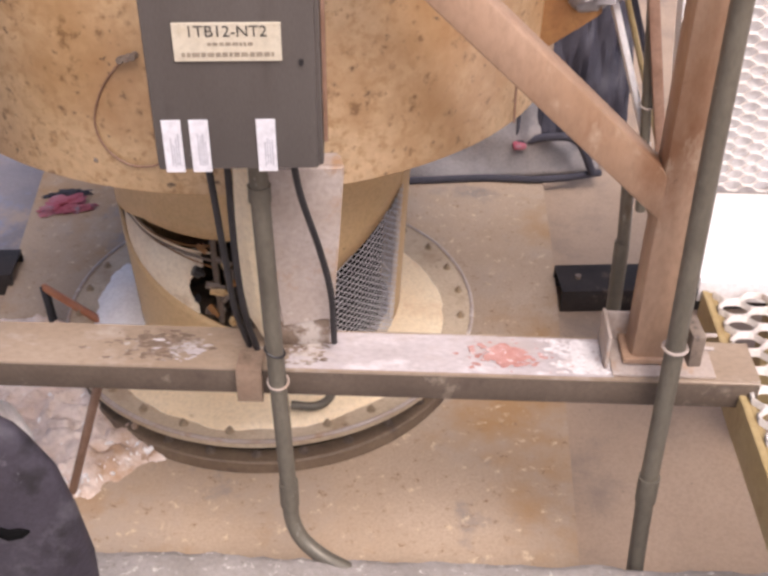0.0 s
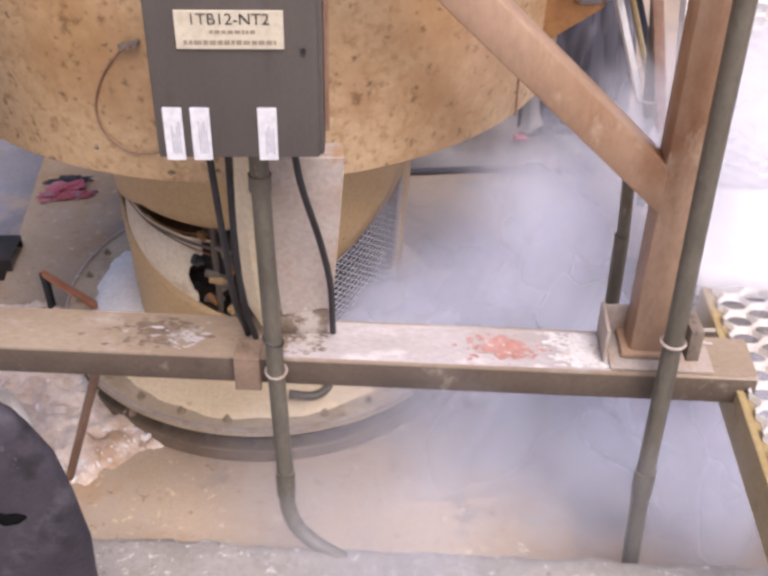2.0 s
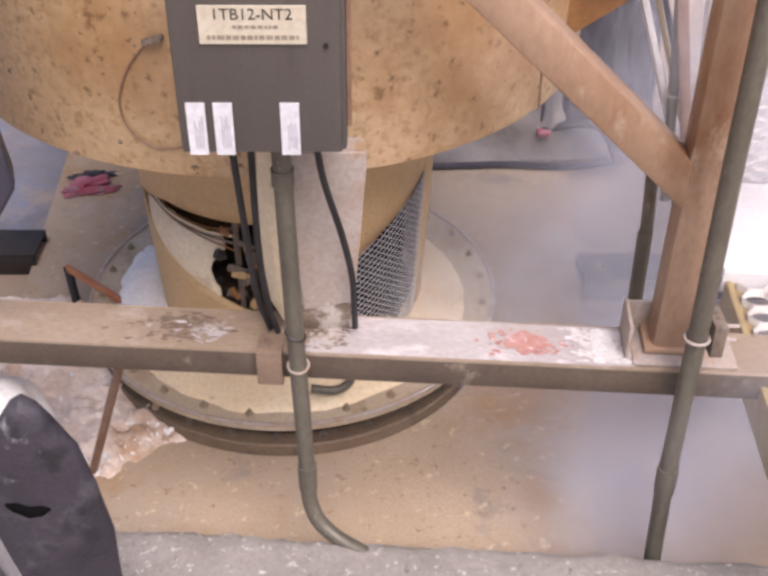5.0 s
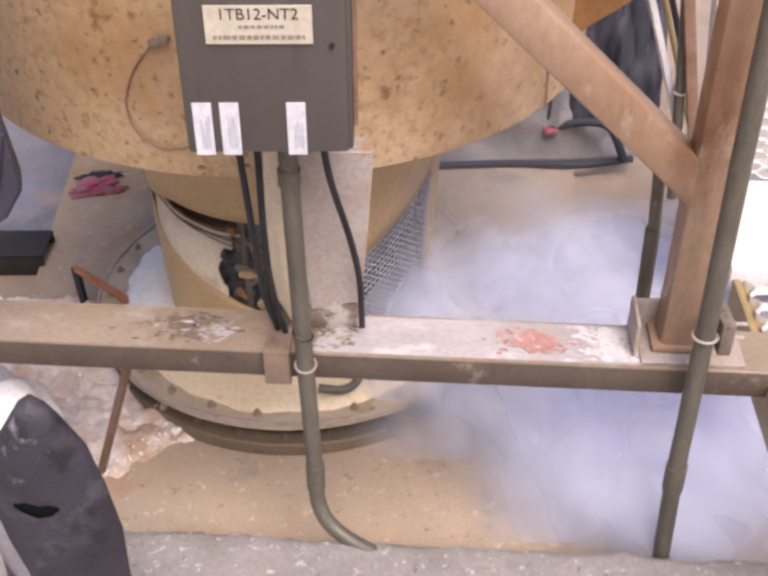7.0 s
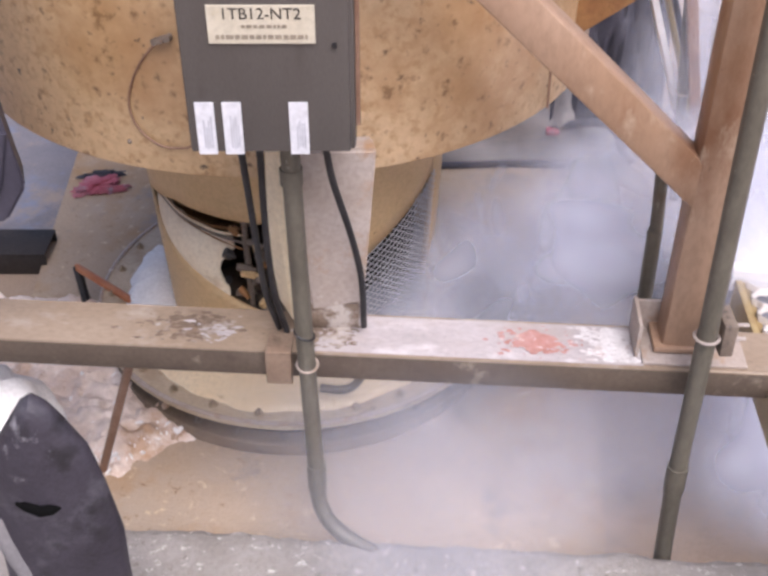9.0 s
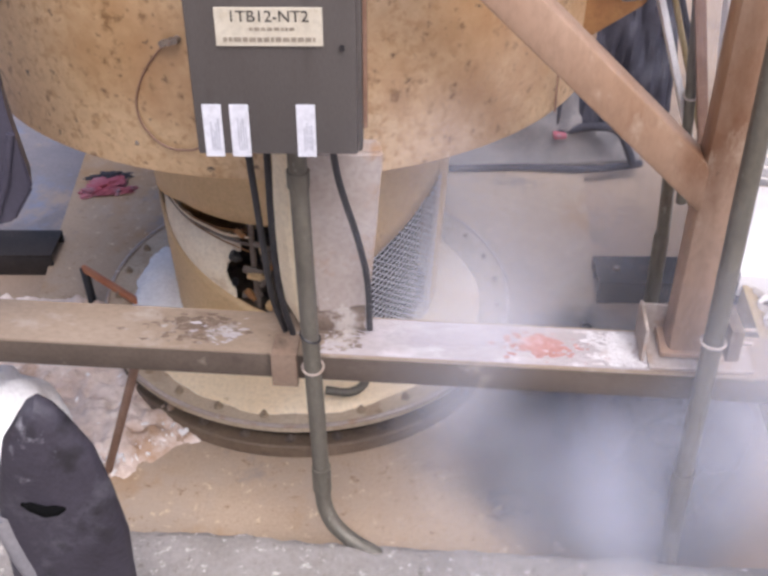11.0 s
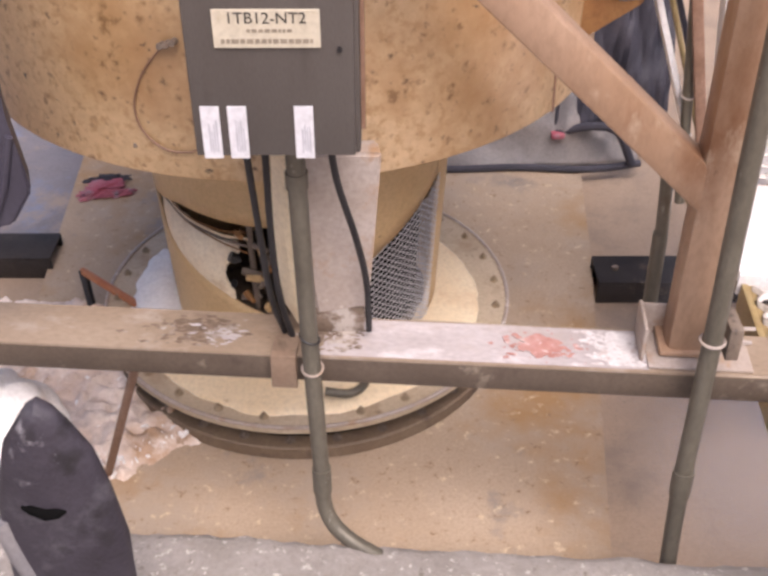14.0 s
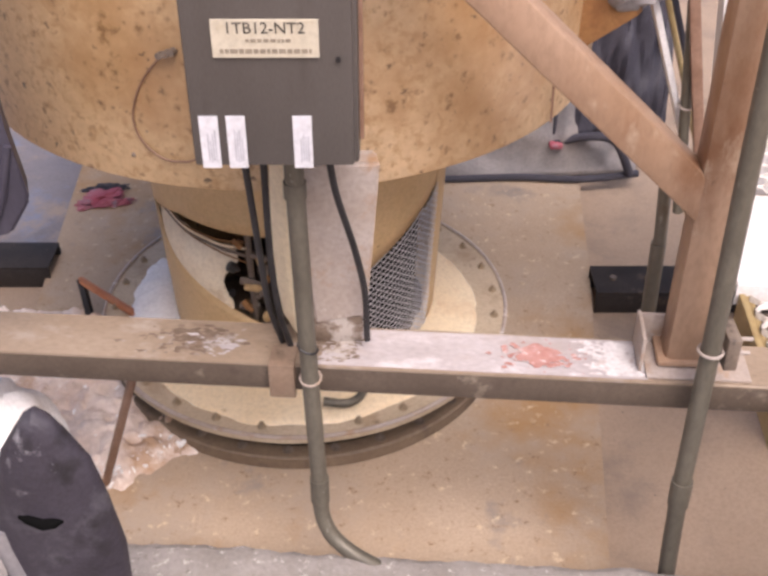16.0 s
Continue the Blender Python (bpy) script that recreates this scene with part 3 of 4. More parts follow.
def beam():
    t = on_steel("beam", "worn brown steel channel beam with chipped white and red paint", "beam")
    bm = bmesh.new()
    prof = [(0, 0.508), (0.104, 0.508), (0.104, 0.452), (0.096, 0.452), (0.096, 0.500), (0.011, 0.500), (0.011, 0.5035), (0, 0.5035)]
    rings = [[bm.verts.new((u, v, z)) for v, z in prof] for u in (-1.3, -0.6, -0.2, 0.1, 0.4, 0.62, 0.835)]
    for a, b in zip(rings, rings[1:]):
        for k in range(8):
            bm.faces.new((a[k], a[(k + 1) % 8], b[(k + 1) % 8], b[k]))
    bm.faces.new(rings[0]), bm.faces.new(rings[-1])
    bmesh.ops.bevel(bm, geom=[e for e in bm.edges if abs((e.verts[0].co - e.verts[1].co).normalized().x) > 0.9 and e.verts[0].co.z > 0.505], offset=0.004, segments=3, affect="EDGES")
    part("channel", bm, BEAM, t, "", True)
    # darker brown than the top: the front's shade is put into its colour
    part("front_flange", box((-1.3, 0.0005, 0.455), (0.835, 0.0085, 0.503), bevel=0.0015), SHADEBROWN, t, "blotchy dark brown edge with painted-in shade", True)
    # full-width pale paint, ragged at its ends only
    bm = bmesh.new()
    n = 16
    rows = []
    for k in range(n + 1):
        v = 0.0045 + 0.095 * k / n
        a = 0.085 + 0.03 * noise.noise((v * 30, 0, 1)) + 0.012 * noise.noise((v * 120, 0, 1))
        rows.append([bm.verts.new((a + (0.604 - a) * j / 20, v, 0.5083)) for j in range(21)])
    for p, q in zip(rows, rows[1:]):
        for j in range(20):
            bm.faces.new((p[j], p[j + 1], q[j + 1], q[j]))
    part("worn_patch", bm, BARE, t, "pale worn paint")

    def blotches(name, mt, label, cu, cv, su, sv, count, seed, z):
        rnd = random.Random(seed)
        bm = bmesh.new()
        for k in range(count):
            x, y = rnd.gauss(0, su), rnd.gauss(0, sv)
            if not 0.010 < cv + y < 0.093:
                continue
            r = rnd.uniform(0.0015, 0.0065)
            bm.faces.new([bm.verts.new((cu + x + 1.6 * r * rnd.uniform(0.5, 1.4) * math.cos(a), min(max(cv + y + 0.7 * r * rnd.uniform(0.5, 1.4) * math.sin(a), 0.005), 0.1), z + 0.000004 * k)) for a in (2 * math.pi * j / 9 for j in range(9))])
        part(name, bm, mt, t, label)

    blotches("dark_chip", CHIPPED, "dark chipped patch", -0.125, 0.055, 0.040, 0.020, 170, 21, 0.5083)
    blotches("dark_chip", CHIPPED, "dark chipped patch", 0.100, 0.062, 0.022, 0.026, 170, 22, 0.5088)
    # white blotches paint the glare on the beam's end by the post
    blotches("white_streak", GLAREWHITE, "white glare painted on by the post", 0.565, 0.055, 0.024, 0.028, 380, 23, 0.5088)
    blotches("pale_streak", BARE, "pale paint streak", -0.085, 0.040, 0.020, 0.012, 40, 24, 0.5088)
    bm = bmesh.new()
    rnd = random.Random(8)
    for k in range(150):
        x, y = rnd.gauss(0, 0.032), rnd.gauss(0, 0.017)
        r = rnd.uniform(0.002, 0.009) * (1.5 if abs(x) + abs(y) < 0.03 else 0.7)
        if not 0.008 < 0.048 + y < 0.094:
            continue
        ring = [bm.verts.new((0.437 + x + r * rnd.uniform(0.6, 1.4) * math.cos(a), 0.048 + y + 0.7 * r * rnd.uniform(0.6, 1.4) * math.sin(a), 0.5098 + 0.000004 * k)) for a in (2 * math.pi * j / 9 for j in range(9))]
        bm.faces.new(ring)
    part("paint_patch", bm, REDPAINT, t, "faded red primer patch")
    bm = bmesh.new()
    add_box(bm, (0.004, -0.014, 0.449), (0.046, -0.001, 0.512), bevel=0.002)
    add_box(bm, (0.004, -0.014, 0.509), (0.046, 0.040, 0.516), bevel=0.002)
    part("cleat", bm, CLEAT, t, "small angle cleat", True)
    part("leg", box((-1.29, 0.01, -0.03), (-1.22, 0.09, 0.452)), BEAM, t)
    return t


beam()


def stay_rod():
    t = thing("stay_rod", "thin rusty rod leaning from the beam to the ground", "rod")
    part("bar", tube([(-0.418, 1.375, 0.452), (-0.572, 1.515, 0.0)], 0.0085), RODBROWN, t, "", True)


stay_rod()


def post_frame():
    t = on_steel("post", "brown painted square steel post with a diagonal brace", "post")
    part("upright", box((0.632, 0.035, 0.508), (0.694, 0.097, 1.75), bevel=0.012), POST, t, "", True)
    part("base_plate", box((0.602, 0.006, 0.5085), (0.765, 0.101, 0.514), bevel=0.002), BRACKET, t, "weathered base plate", True)
    bm = bmesh.new()
    add_box(bm, (0.62, 0.028, 0.516), (0.706, 0.101, 0.527), bevel=0.004)
    part("weld_bead", bm, POST, t, "", True)
    # brace in the plane of the post
    a, b = Vector((0.660, 0.066, 0.8005)), Vector((0.160, 0.066, 1.2625))
    d = (b - a).normalized()
    m = Matrix.Translation(a) @ d.to_track_quat("X", "Z").to_matrix().to_4x4()
    part("brace", box((0, -0.0285, -0.031), ((b - a).length, 0.0285, 0.0275), m, 0.005), POST, t, "diagonal brace", True)
    # upturned lugs beside the foot
    bm = bmesh.new()
    add_box(bm, (0.590, 0.02, 0.512), (0.596, 0.10, 0.575), pose(0, 0, 0), 0.002)
    add_box(bm, (0.596, 0.094, 0.512), (0.640, 0.100, 0.570), bevel=0.002)
    part("angle_lug", bm, BRACKET, t, "upright angle lug", True)
    return t


post_frame()


def conduit(name, label, pts, r, collars=()):
    t = thing(name, label, "conduit")
    part("pipe", tube(pts, r, 20), GALV, t, "", True)
    for p, q in collars:
        part("coupling", tube([p, q], r * 1.18, 20), GALV, t, "", True)
    return t


# pipe from the terminal box down past the beam and into the ledge
X = -0.119
conduit("conduit", "grey conduit bending from the terminal box to the concrete ledge",
        [(X - 0.006, 1.27, 0.93), (X, 1.265, 0.6), (X + 0.009, 1.262, 0.27)] + curve_pts([(X + 0.009, 1.262, 0.24), (X + 0.012, 1.26, 0.19), (X + 0.028, 1.25, 0.152), (X + 0.062, 1.232, 0.128), (X + 0.115, 1.205, 0.115)], 6), 0.0138,
        [((X - 0.005, 1.27, 0.86), (X - 0.005, 1.27, 0.835)), ((X + 0.009, 1.262, 0.285), (X + 0.009, 1.262, 0.23))])


def pipe_tie(name, c, r, label):
    t = thing(name, label, "clamp")
    ring = [(c[0] + r * math.cos(a), c[1] + r * math.sin(a), c[2] + 0.004 * math.sin(a)) for a in (2 * math.pi * k / 20 for k in range(21))]
    part("band", tube(ring, 0.0022, 6), BRACKET, t, "", True)
    return t


pipe_tie("pipe_tie", (X + 0.003, 1.266, 0.505), 0.0165, "bright wire tie round the conduit")
pipe_tie("pipe_tie", (X + 0.001, 1.266, 0.565), 0.0155, "dark tape band round the conduit").children[0].data = mesh_of("band", tube([(X + 0.001 + 0.0150 * math.cos(a), 1.266 + 0.0150 * math.sin(a), 0.567 - 0.006 * math.cos(a)) for a in (2 * math.pi * k / 20 for k in range(21))], 0.0022, 6), BLACK)

conduit("conduit", "greenish grey conduit strapped to the brown post",
        [(0.472, 1.222, 1.7), (0.480, 1.214, 0.9), (0.484, 1.21, 0.62), (0.486, 1.21, 0.45), (0.487, 1.208, 0.30), (0.493, 1.207, 0.16), (0.503, 1.204, -0.03)], 0.0148,
        [((0.487, 1.208, 0.335), (0.488, 1.208, 0.28))])


def strut_clamp():
    t = thing("strut_clamp", "galvanised strut clamp holding the conduit to the post", "clamp")
    part("strap", tube([(0.484 + 0.018 * math.cos(a), 1.21 + 0.018 * math.sin(a), 0.606) for a in (2 * math.pi * k / 20 for k in range(21))], 0.0026, 6), BRACKET, t, "", True)
    part("bar", box((0.505, 1.20, 0.575), (0.525, 1.255, 0.632), bevel=0.002), DARKSTEEL, t, "dark strut end", True)
    for z in (0.592, 0.618):
        part("bolt", tube([(0.50, 1.225, z), (0.548, 1.222, z)], 0.0032, 8), BRACKET, t, "", True)


strut_clamp()

conduit("conduit", "thin grey conduit dropping to the beam behind the post",
        [(0.452, 1.43, 0.49), (0.446, 1.425, 0.66), (0.437, 1.42, 0.78), (0.434, 1.40, 0.84)], 0.0105, [((0.450, 1.43, 0.50), (0.445, 1.425, 0.655))])


# ---------------------------------------------------------------- terminal box and its bracket
def terminal_box():
    t = thing("terminal_box", "dark grey enamelled terminal box with a label plate and paper tags", "electrical box", at=(-0.137, 1.17, 0.938))
    part("body", box((-0.104, 0.012, 0.0), (0.106, 0.165, 0.34), bevel=0.004), BOXGREY, t, "", True)
    part("door", box((-0.101, 0.0, 0.003), (0.100, 0.011, 0.337), bevel=0.003), BOXGREY, t, "plain grey door", True)
    part("hinge_rail", box((0.1065, 0.02, 0.03), (0.112, 0.03, 0.34), bevel=0.001), RODBROWN, t, "rusty edge strip")
    part("screw", tube([(0.083, -0.004, 0.147), (0.083, 0.004, 0.147)], 0.0032, 10), BLACK, t)
    pl = part("label_plate", box((-0.065, -0.0035, 0.150), (0.061, -0.0005, 0.197), bevel=0.0006), LABEL, t, "yellowed plate with black lettering")
    cu = bpy.data.curves.new("lettering", "FONT")
    cu.body, cu.size, cu.align_x, cu.align_y, cu.extrude = "1TB12-NT2", 0.0195, "CENTER", "CENTER", 0.0002
    tmp = new("lettering", cu)
    bpy.context.view_layer.update()
    me = bpy.data.meshes.new_from_object(tmp.evaluated_get(bpy.context.evaluated_depsgraph_get()))
    bpy.data.objects.remove(tmp)
    me.materials.clear()
    me.materials.append(INK)
    ob = new("lettering", me)
    ob.parent, ob.matrix_basis = pl, pose(-0.002, -0.0042, 0.1865, 90)
    rnd = random.Random(3)
    for z, x0, x1, mt, h in ((0.1715, -0.025, 0.028, INKPALE, 0.004), (0.1585, -0.056, 0.053, INKPALE, 0.0055)):
        x = x0
        bm = bmesh.new()
        while x < x1:
            w = 0.003 + 0.006 * rnd.random()
            add_box(bm, (x, -0.0041, z - h / 2), (min(x + w, x1), -0.0037, z + h / 2))
            x += w + 0.0016
        part("print_bar", bm, mt, pl)
    for x in (-0.091, -0.0575, 0.0245):
        pt = part("paper_tag", box((x, -0.0022, 0.001), (x + 0.0235, -0.0003, 0.073), bevel=0.0004), PAPER, t, "white paper tag with faint print")
        bm = bmesh.new()
        for k in range(4):
            z0 = 0.008 + 0.004 * rnd.random()
            add_box(bm, (x + 0.009 + 0.003 * k, -0.0027, z0), (x + 0.0102 + 0.003 * k, -0.0023, z0 + 0.03 + 0.015 * rnd.random()))
        part("print_bar", bm, INKBLUE, pt)
    return t


terminal_box()


def box_bracket():
    t = thing("box_bracket", "weathered folded sheet bracket standing on the beam behind the terminal box", "bracket")
    bm = bmesh.new()
    # front face leans slightly, the side face turns back
    F = [(-0.112, 1.350, 0.545), (-0.026, 1.350, 0.562), (-0.005, 1.352, 0.842), (-0.140, 1.352, 0.842)]
    B = [(-0.160, 1.392, 0.53), (-0.04, 1.395, 0.54), (-0.012, 1.398, 0.842), (-0.170, 1.395, 0.842)]
    f = [bm.verts.new(p) for p in F]
    b = [bm.verts.new(p) for p in B]
    bm.faces.new(f), bm.faces.new(b[::-1])
    for k in range(4):
        j = (k + 1) % 4
        bm.faces.new((f[j], f[k], b[k], b[j]))
    bmesh.ops.bevel(bm, geom=list(bm.edges), offset=0.005, segments=3, affect="EDGES")
    part("sheet", bm, BRACKET, t, "", True)
    bm = bmesh.new()
    f = [bm.verts.new(p) for p in ((-0.120, 1.347, 0.535), (-0.140, 1.352, 0.530), (-0.161, 1.372, 0.556), (-0.170, 1.380, 0.62), (-0.172, 1.382, 0.73), (-0.168, 1.380, 0.842), (-0.140, 1.347, 0.842), (-0.118, 1.345, 0.70))]
    r = bmesh.ops.extrude_face_region(bm, geom=[bm.faces.new(f)])["geom"]
    bmesh.ops.translate(bm, verts=[v for v in r if isinstance(v, bmesh.types.BMVert)], vec=(-0.003, -0.004, 0))
    part("side_plate", bm, DISC, t, "pale cream side plate")
    part("foot", box((-0.13, 1.352, 0.509), (-0.035, 1.388, 0.560), bevel=0.003), CHIPPED, t, "", True)
    return t


box_bracket()


def cable(pts, r=0.0052):
    t = thing("cable", "black rubber cable hanging from the terminal box", "cable", group="cables under the terminal box")
    part("sheath", tube(curve_pts(pts, 8), r, 10), BLACK, t, "", True)
    part("gland", tube([Vector(pts[0]) + Vector((0, 0, 0.004)), Vector(pts[0]) - Vector((0, 0, 0.012))], r * 1.5, 10), DARKSTEEL, t, "", True)


cable([(-0.196, 1.28, 0.936), (-0.192, 1.29, 0.85), (-0.186, 1.305, 0.72), (-0.180, 1.325, 0.60), (-0.165, 1.345, 0.516)])
cable([(-0.166, 1.28, 0.936), (-0.168, 1.29, 0.85), (-0.170, 1.305, 0.72), (-0.166, 1.322, 0.60), (-0.152, 1.335, 0.516)])
cable([(-0.080, 1.28, 0.936), (-0.070, 1.30, 0.83), (-0.045, 1.315, 0.72), (-0.030, 1.325, 0.63), (-0.027, 1.33, 0.53)])


# ---------------------------------------------------------------- walkway and steps
def expanded(u0, u1, w0, w1, pitch, wave, tall, put):
    """Expanded metal: rows of wavy ribbons that touch their neighbours. put(u, w, h) places a point."""
    bm = bmesh.new()
    rows, n = int((w1 - w0) / pitch), int((u1 - u0) / wave * 12)
    for r in range(rows):
        s = 1 if r % 2 else -1
        line = []
        for i in range(n + 1):
            u = u0 + (u1 - u0) * i / n
            c = math.cos(2 * math.pi * u / wave)
            sq = max(-1, min(1, 1.5 * c))
            w = w0 + pitch * (r + 0.5 + 0.46 * s * sq)
            line.append([bm.verts.new(put(u, w + dw, h)) for dw, h in ((-0.10 * pitch, 0), (0.12 * pitch, tall), (0.32 * pitch, tall * 0.8), (0.10 * pitch, -0.2 * tall))])
        for a, b in zip(line, line[1:]):
            for k in range(4):
                bm.faces.new((a[k], b[k], b[(k + 1) % 4], a[(k + 1) % 4]))
    return bm


def walkway():
    t = on_steel("walkway", "steel walkway of expanded metal in a yellow frame", "walkway")
    x0 = 0.805
    part("stringer", box((x0, -0.75, 0.40), (x0 + 0.012, 0.285, 0.482), bevel=0.002), YELLOW, t, "yellow edge channel", True)
    part("flange", box((x0 + 0.0125, -0.75, 0.470), (x0 + 0.024, 0.285, 0.478), bevel=0.002), YELLOW, t, "", True)
    part("stringer", box((x0 + 0.70, -0.75, 0.40), (x0 + 0.712, 0.285, 0.482), bevel=0.002), YELLOW, t, "", True)
    part("tread_mesh", expanded(x0 + 0.016, x0 + 0.70, -0.74, 0.275, 0.0235, 0.085, 0.011, lambda u, w, h: (u, w, 0.479 + h)), GRATE, t, "expanded metal tread")
    for y in (-0.7, 0.22):
        part("leg", box((x0 + 0.66, y, -0.03), (x0 + 0.70, y + 0.04, 0.40)), YELLOW, t)
    return t


walkway()


def step():
    t = on_steel("step", "white painted step at the end of the walkway", "step")
    part("slab", box((0.80, 0.292, 0.478), (1.6, 0.60, 0.503), bevel=0.004), WHITE, t, "", True)
    part("front_lip", box((0.80, 0.288, 0.455), (1.6, 0.2915, 0.499), bevel=0.001), WHITE, t)
    for u in (1.0, 1.5):
        part("leg", box((u, 0.42, -0.03), (u + 0.05, 0.47, 0.478)), YELLOW, t)
    return t


step()


def mesh_screen():
    t = on_steel("mesh_screen", "upright expanded metal screen above the white step", "screen")
    part("screen_mesh", expanded(0.86, 1.6, 0.50, 1.5, 0.0125, 0.058, 0.007, lambda u, w, h: (u, 0.615 - h, w)), GRATE, t)
    # added sheet, white to paint the sunlit background behind the mesh
    part("backing", box((0.86, 0.622, 0.49), (1.6, 0.626, 1.5), bevel=0.001), WHITE, t)
    part("frame_bar", box((0.845, 0.60, 0.49), (0.86, 0.63, 1.5), bevel=0.002), YELLOW, t)
    return t


mesh_screen()


def far_frame():
    t = thing("rail_frame", "pale yellow flat bars of a rail frame behind the post", "rail")
    def bar(a, b, w, d, mt):
        a, b = Vector(a), Vector(b)
        m = Matrix.Translation(a) @ (b - a).to_track_quat("Z", "Y").to_matrix().to_4x4()
        part("bar", box((-w / 2, -d / 2, 0), (w / 2, d / 2, (b - a).length), m, 0.002), mt, t, "", True)
    bar((0.627, 1.8, 0.49), (0.450, 1.8, 0.99), 0.034, 0.012, WHITE)
    bar((0.664, 1.806, 0.49), (0.489, 1.812, 0.99), 0.020, 0.010, TARPDARK)
    bar((0.621, 1.75, 0.49), (0.521, 1.75, 0.99), 0.011, 0.02, RODBROWN)
    bar((0.655, 1.84, 0.49), (0.481, 1.84, 0.99), 0.012, 0.01, YELLOW)
    bar((0.665, 1.88, 0.49), (0.615, 1.88, 0.99), 0.040, 0.01, WHITE)
    part("foot", box((0.60, 1.73, 0.478), (0.70, 1.90, 0.505), bevel=0.003), YELLOW, t)
    return t


far_frame()
conduit("conduit", "grey conduit behind the rail frame", [(0.578, 1.77, 0.50), (0.556, 1.77, 0.73), (0.530, 1.77, 0.99)], 0.010)
pipe_tie("pipe_tie", (0.556, 1.77, 0.73), 0.012, "bright tie on the far conduit")


# ---------------------------------------------------------------- bars, sheets and odds and ends on the ground
def channel_bar(x0, x1, y, label, skew=0.0):
    t = thing("floor_channel", label, "steel channel", at=(0, 0, 0))
    bm = bmesh.new()
    add_box(bm, (x0, y, -0.03), (x1, y + 0.010, 0.026), bevel=0.002)
    add_box(bm, (x0, y + 0.0005, 0.0265), (x1, y + 0.12, 0.034), bevel=0.002)
    add_box(bm, (x0, y + 0.11, -0.03), (x1, y + 0.1195, 0.026), bevel=0.002)
    part("channel", bm, CHANNEL, t, "", True)
    for k in range(3):
        x = x0 + 0.05 + 0.09 * k
        part("bolt", tube([(x, y + 0.06, 0.034), (x, y + 0.06, 0.042)], 0.009, 6), DARKSTEEL, t)


channel_bar(0.535, 1.6, 2.135, "dark steel channel lying on the ground by the pad")
channel_bar(-1.9, -0.872, 2.245, "dark steel channel lying on the ground by the rubble")


def sheet(name, label, category, mt, corner, across, up, nx, ny, height, seed):
    bm = bmesh.new()
    C, A, U = Vector(corner), Vector(across), Vector(up)
    N = A.cross(U).normalized()
    g = [[bm.verts.new(C + A * (i / nx) + U * (j / ny) + N * height(i / nx, j / ny)) for j in range(ny + 1)] for i in range(nx + 1)]
    for i in range(nx):
        for j in range(ny):
            bm.faces.new((g[i][j], g[i + 1][j], g[i + 1][j + 1], g[i][j + 1]))
    ob = part(name, bm, mt, smooth=True)
    ob.modifiers.new("thick", "SOLIDIFY").thickness = 0.004
    return tagged(ob, label, category)


def folds(seed, amp, f=3.0):
    return lambda u, v: amp * (noise.fractal((u * f, v * f * 0.6, seed), 0.8, 2.0, 4) + 0.8 * math.sin(9 * u + 5 * v + 2 * noise.noise((u * 3, v * 3, seed))) * 0.5)


def hem(f):
    return lambda u, v: f(u, v) * min(1, v * 6)


tarp = thing("tarpaulin", "grey tarpaulin draped to the ground with a dark rolled hem", "tarpaulin")
s = sheet("drape", "", "", TARP, (0.02, 2.74, 0.004), (0.74, 0.05, 0.0), (0.0, 0.32, 0.62), 70, 50, hem(folds(2, 0.05)), 2)
s.parent = tarp
s = sheet("dark_drape", "dark upper fold", "", TARPDARK, (0.50, 2.80, 0.13), (0.33, 0.02, -0.02), (0.04, 0.26, 0.92), 50, 50, folds(7, 0.045, 4), 7)
s.parent = tarp
part("hem", tube(curve_pts([(0.02, 2.735, 0.012), (0.2, 2.742, 0.010), (0.4, 2.75, 0.012), (0.6, 2.735, 0.014), (0.76, 2.76, 0.02)], 6), 0.011, 8), TARPDARK, tarp, "dark rolled hem", True)
part("strap", tube(curve_pts([(0.50, 2.80, 0.10), (0.60, 2.775, 0.135), (0.68, 2.76, 0.125), (0.73, 2.74, 0.03)], 6), 0.013, 8), TARPDARK, tarp, "dark strap", True)
part("red_tab", box((0.49, 2.765, 0.095), (0.53, 2.80, 0.112), pose(0, 0, 0), 0.006), RED, tarp, "red tab", True)

tagged(sheet("ground_sheet", "thin blue grey plastic sheet on the ground", "plastic sheet", BLUETARP, (-2.0, 2.385, -0.028), (1.10, 0.02, 0), (0.25, 1.3, 0.0), 60, 60,
             lambda u, v: 0.004 + abs(0.010 * noise.fractal((u * 5, v * 5, 3), 0.8, 2.0, 4)), 3))
def rag():
    t = thing("rag", "crumpled red rag with a black fold on the pad", "rag")

    def fold(name, mt, c, sx, sy, sz, seed, label):
        bm = bmesh.new()
        bmesh.ops.create_icosphere(bm, subdivisions=5, radius=1)
        for v in bm.verts:
            n = noise.fractal(v.co * 1.6 + Vector((seed, 0, 0)), 0.8, 2.0, 4)
            v.co = Vector(c) + Vector((v.co.x * sx + v.co.y * 0.03, v.co.y * sy, v.co.z * sz)) * (1 + 0.75 * n)
        part(name, bm, mt, t, label, True)

    fold("cloth", RED, (-0.822, 2.63, 0.010), 0.052, 0.042, 0.012, 3, "faded red cloth")
    fold("cloth", RED, (-0.772, 2.61, 0.008), 0.030, 0.016, 0.009, 8, "faded red cloth")
    fold("dark_fold", TARPDARK, (-0.815, 2.685, 0.012), 0.040, 0.012, 0.012, 5, "black fold")


rag()


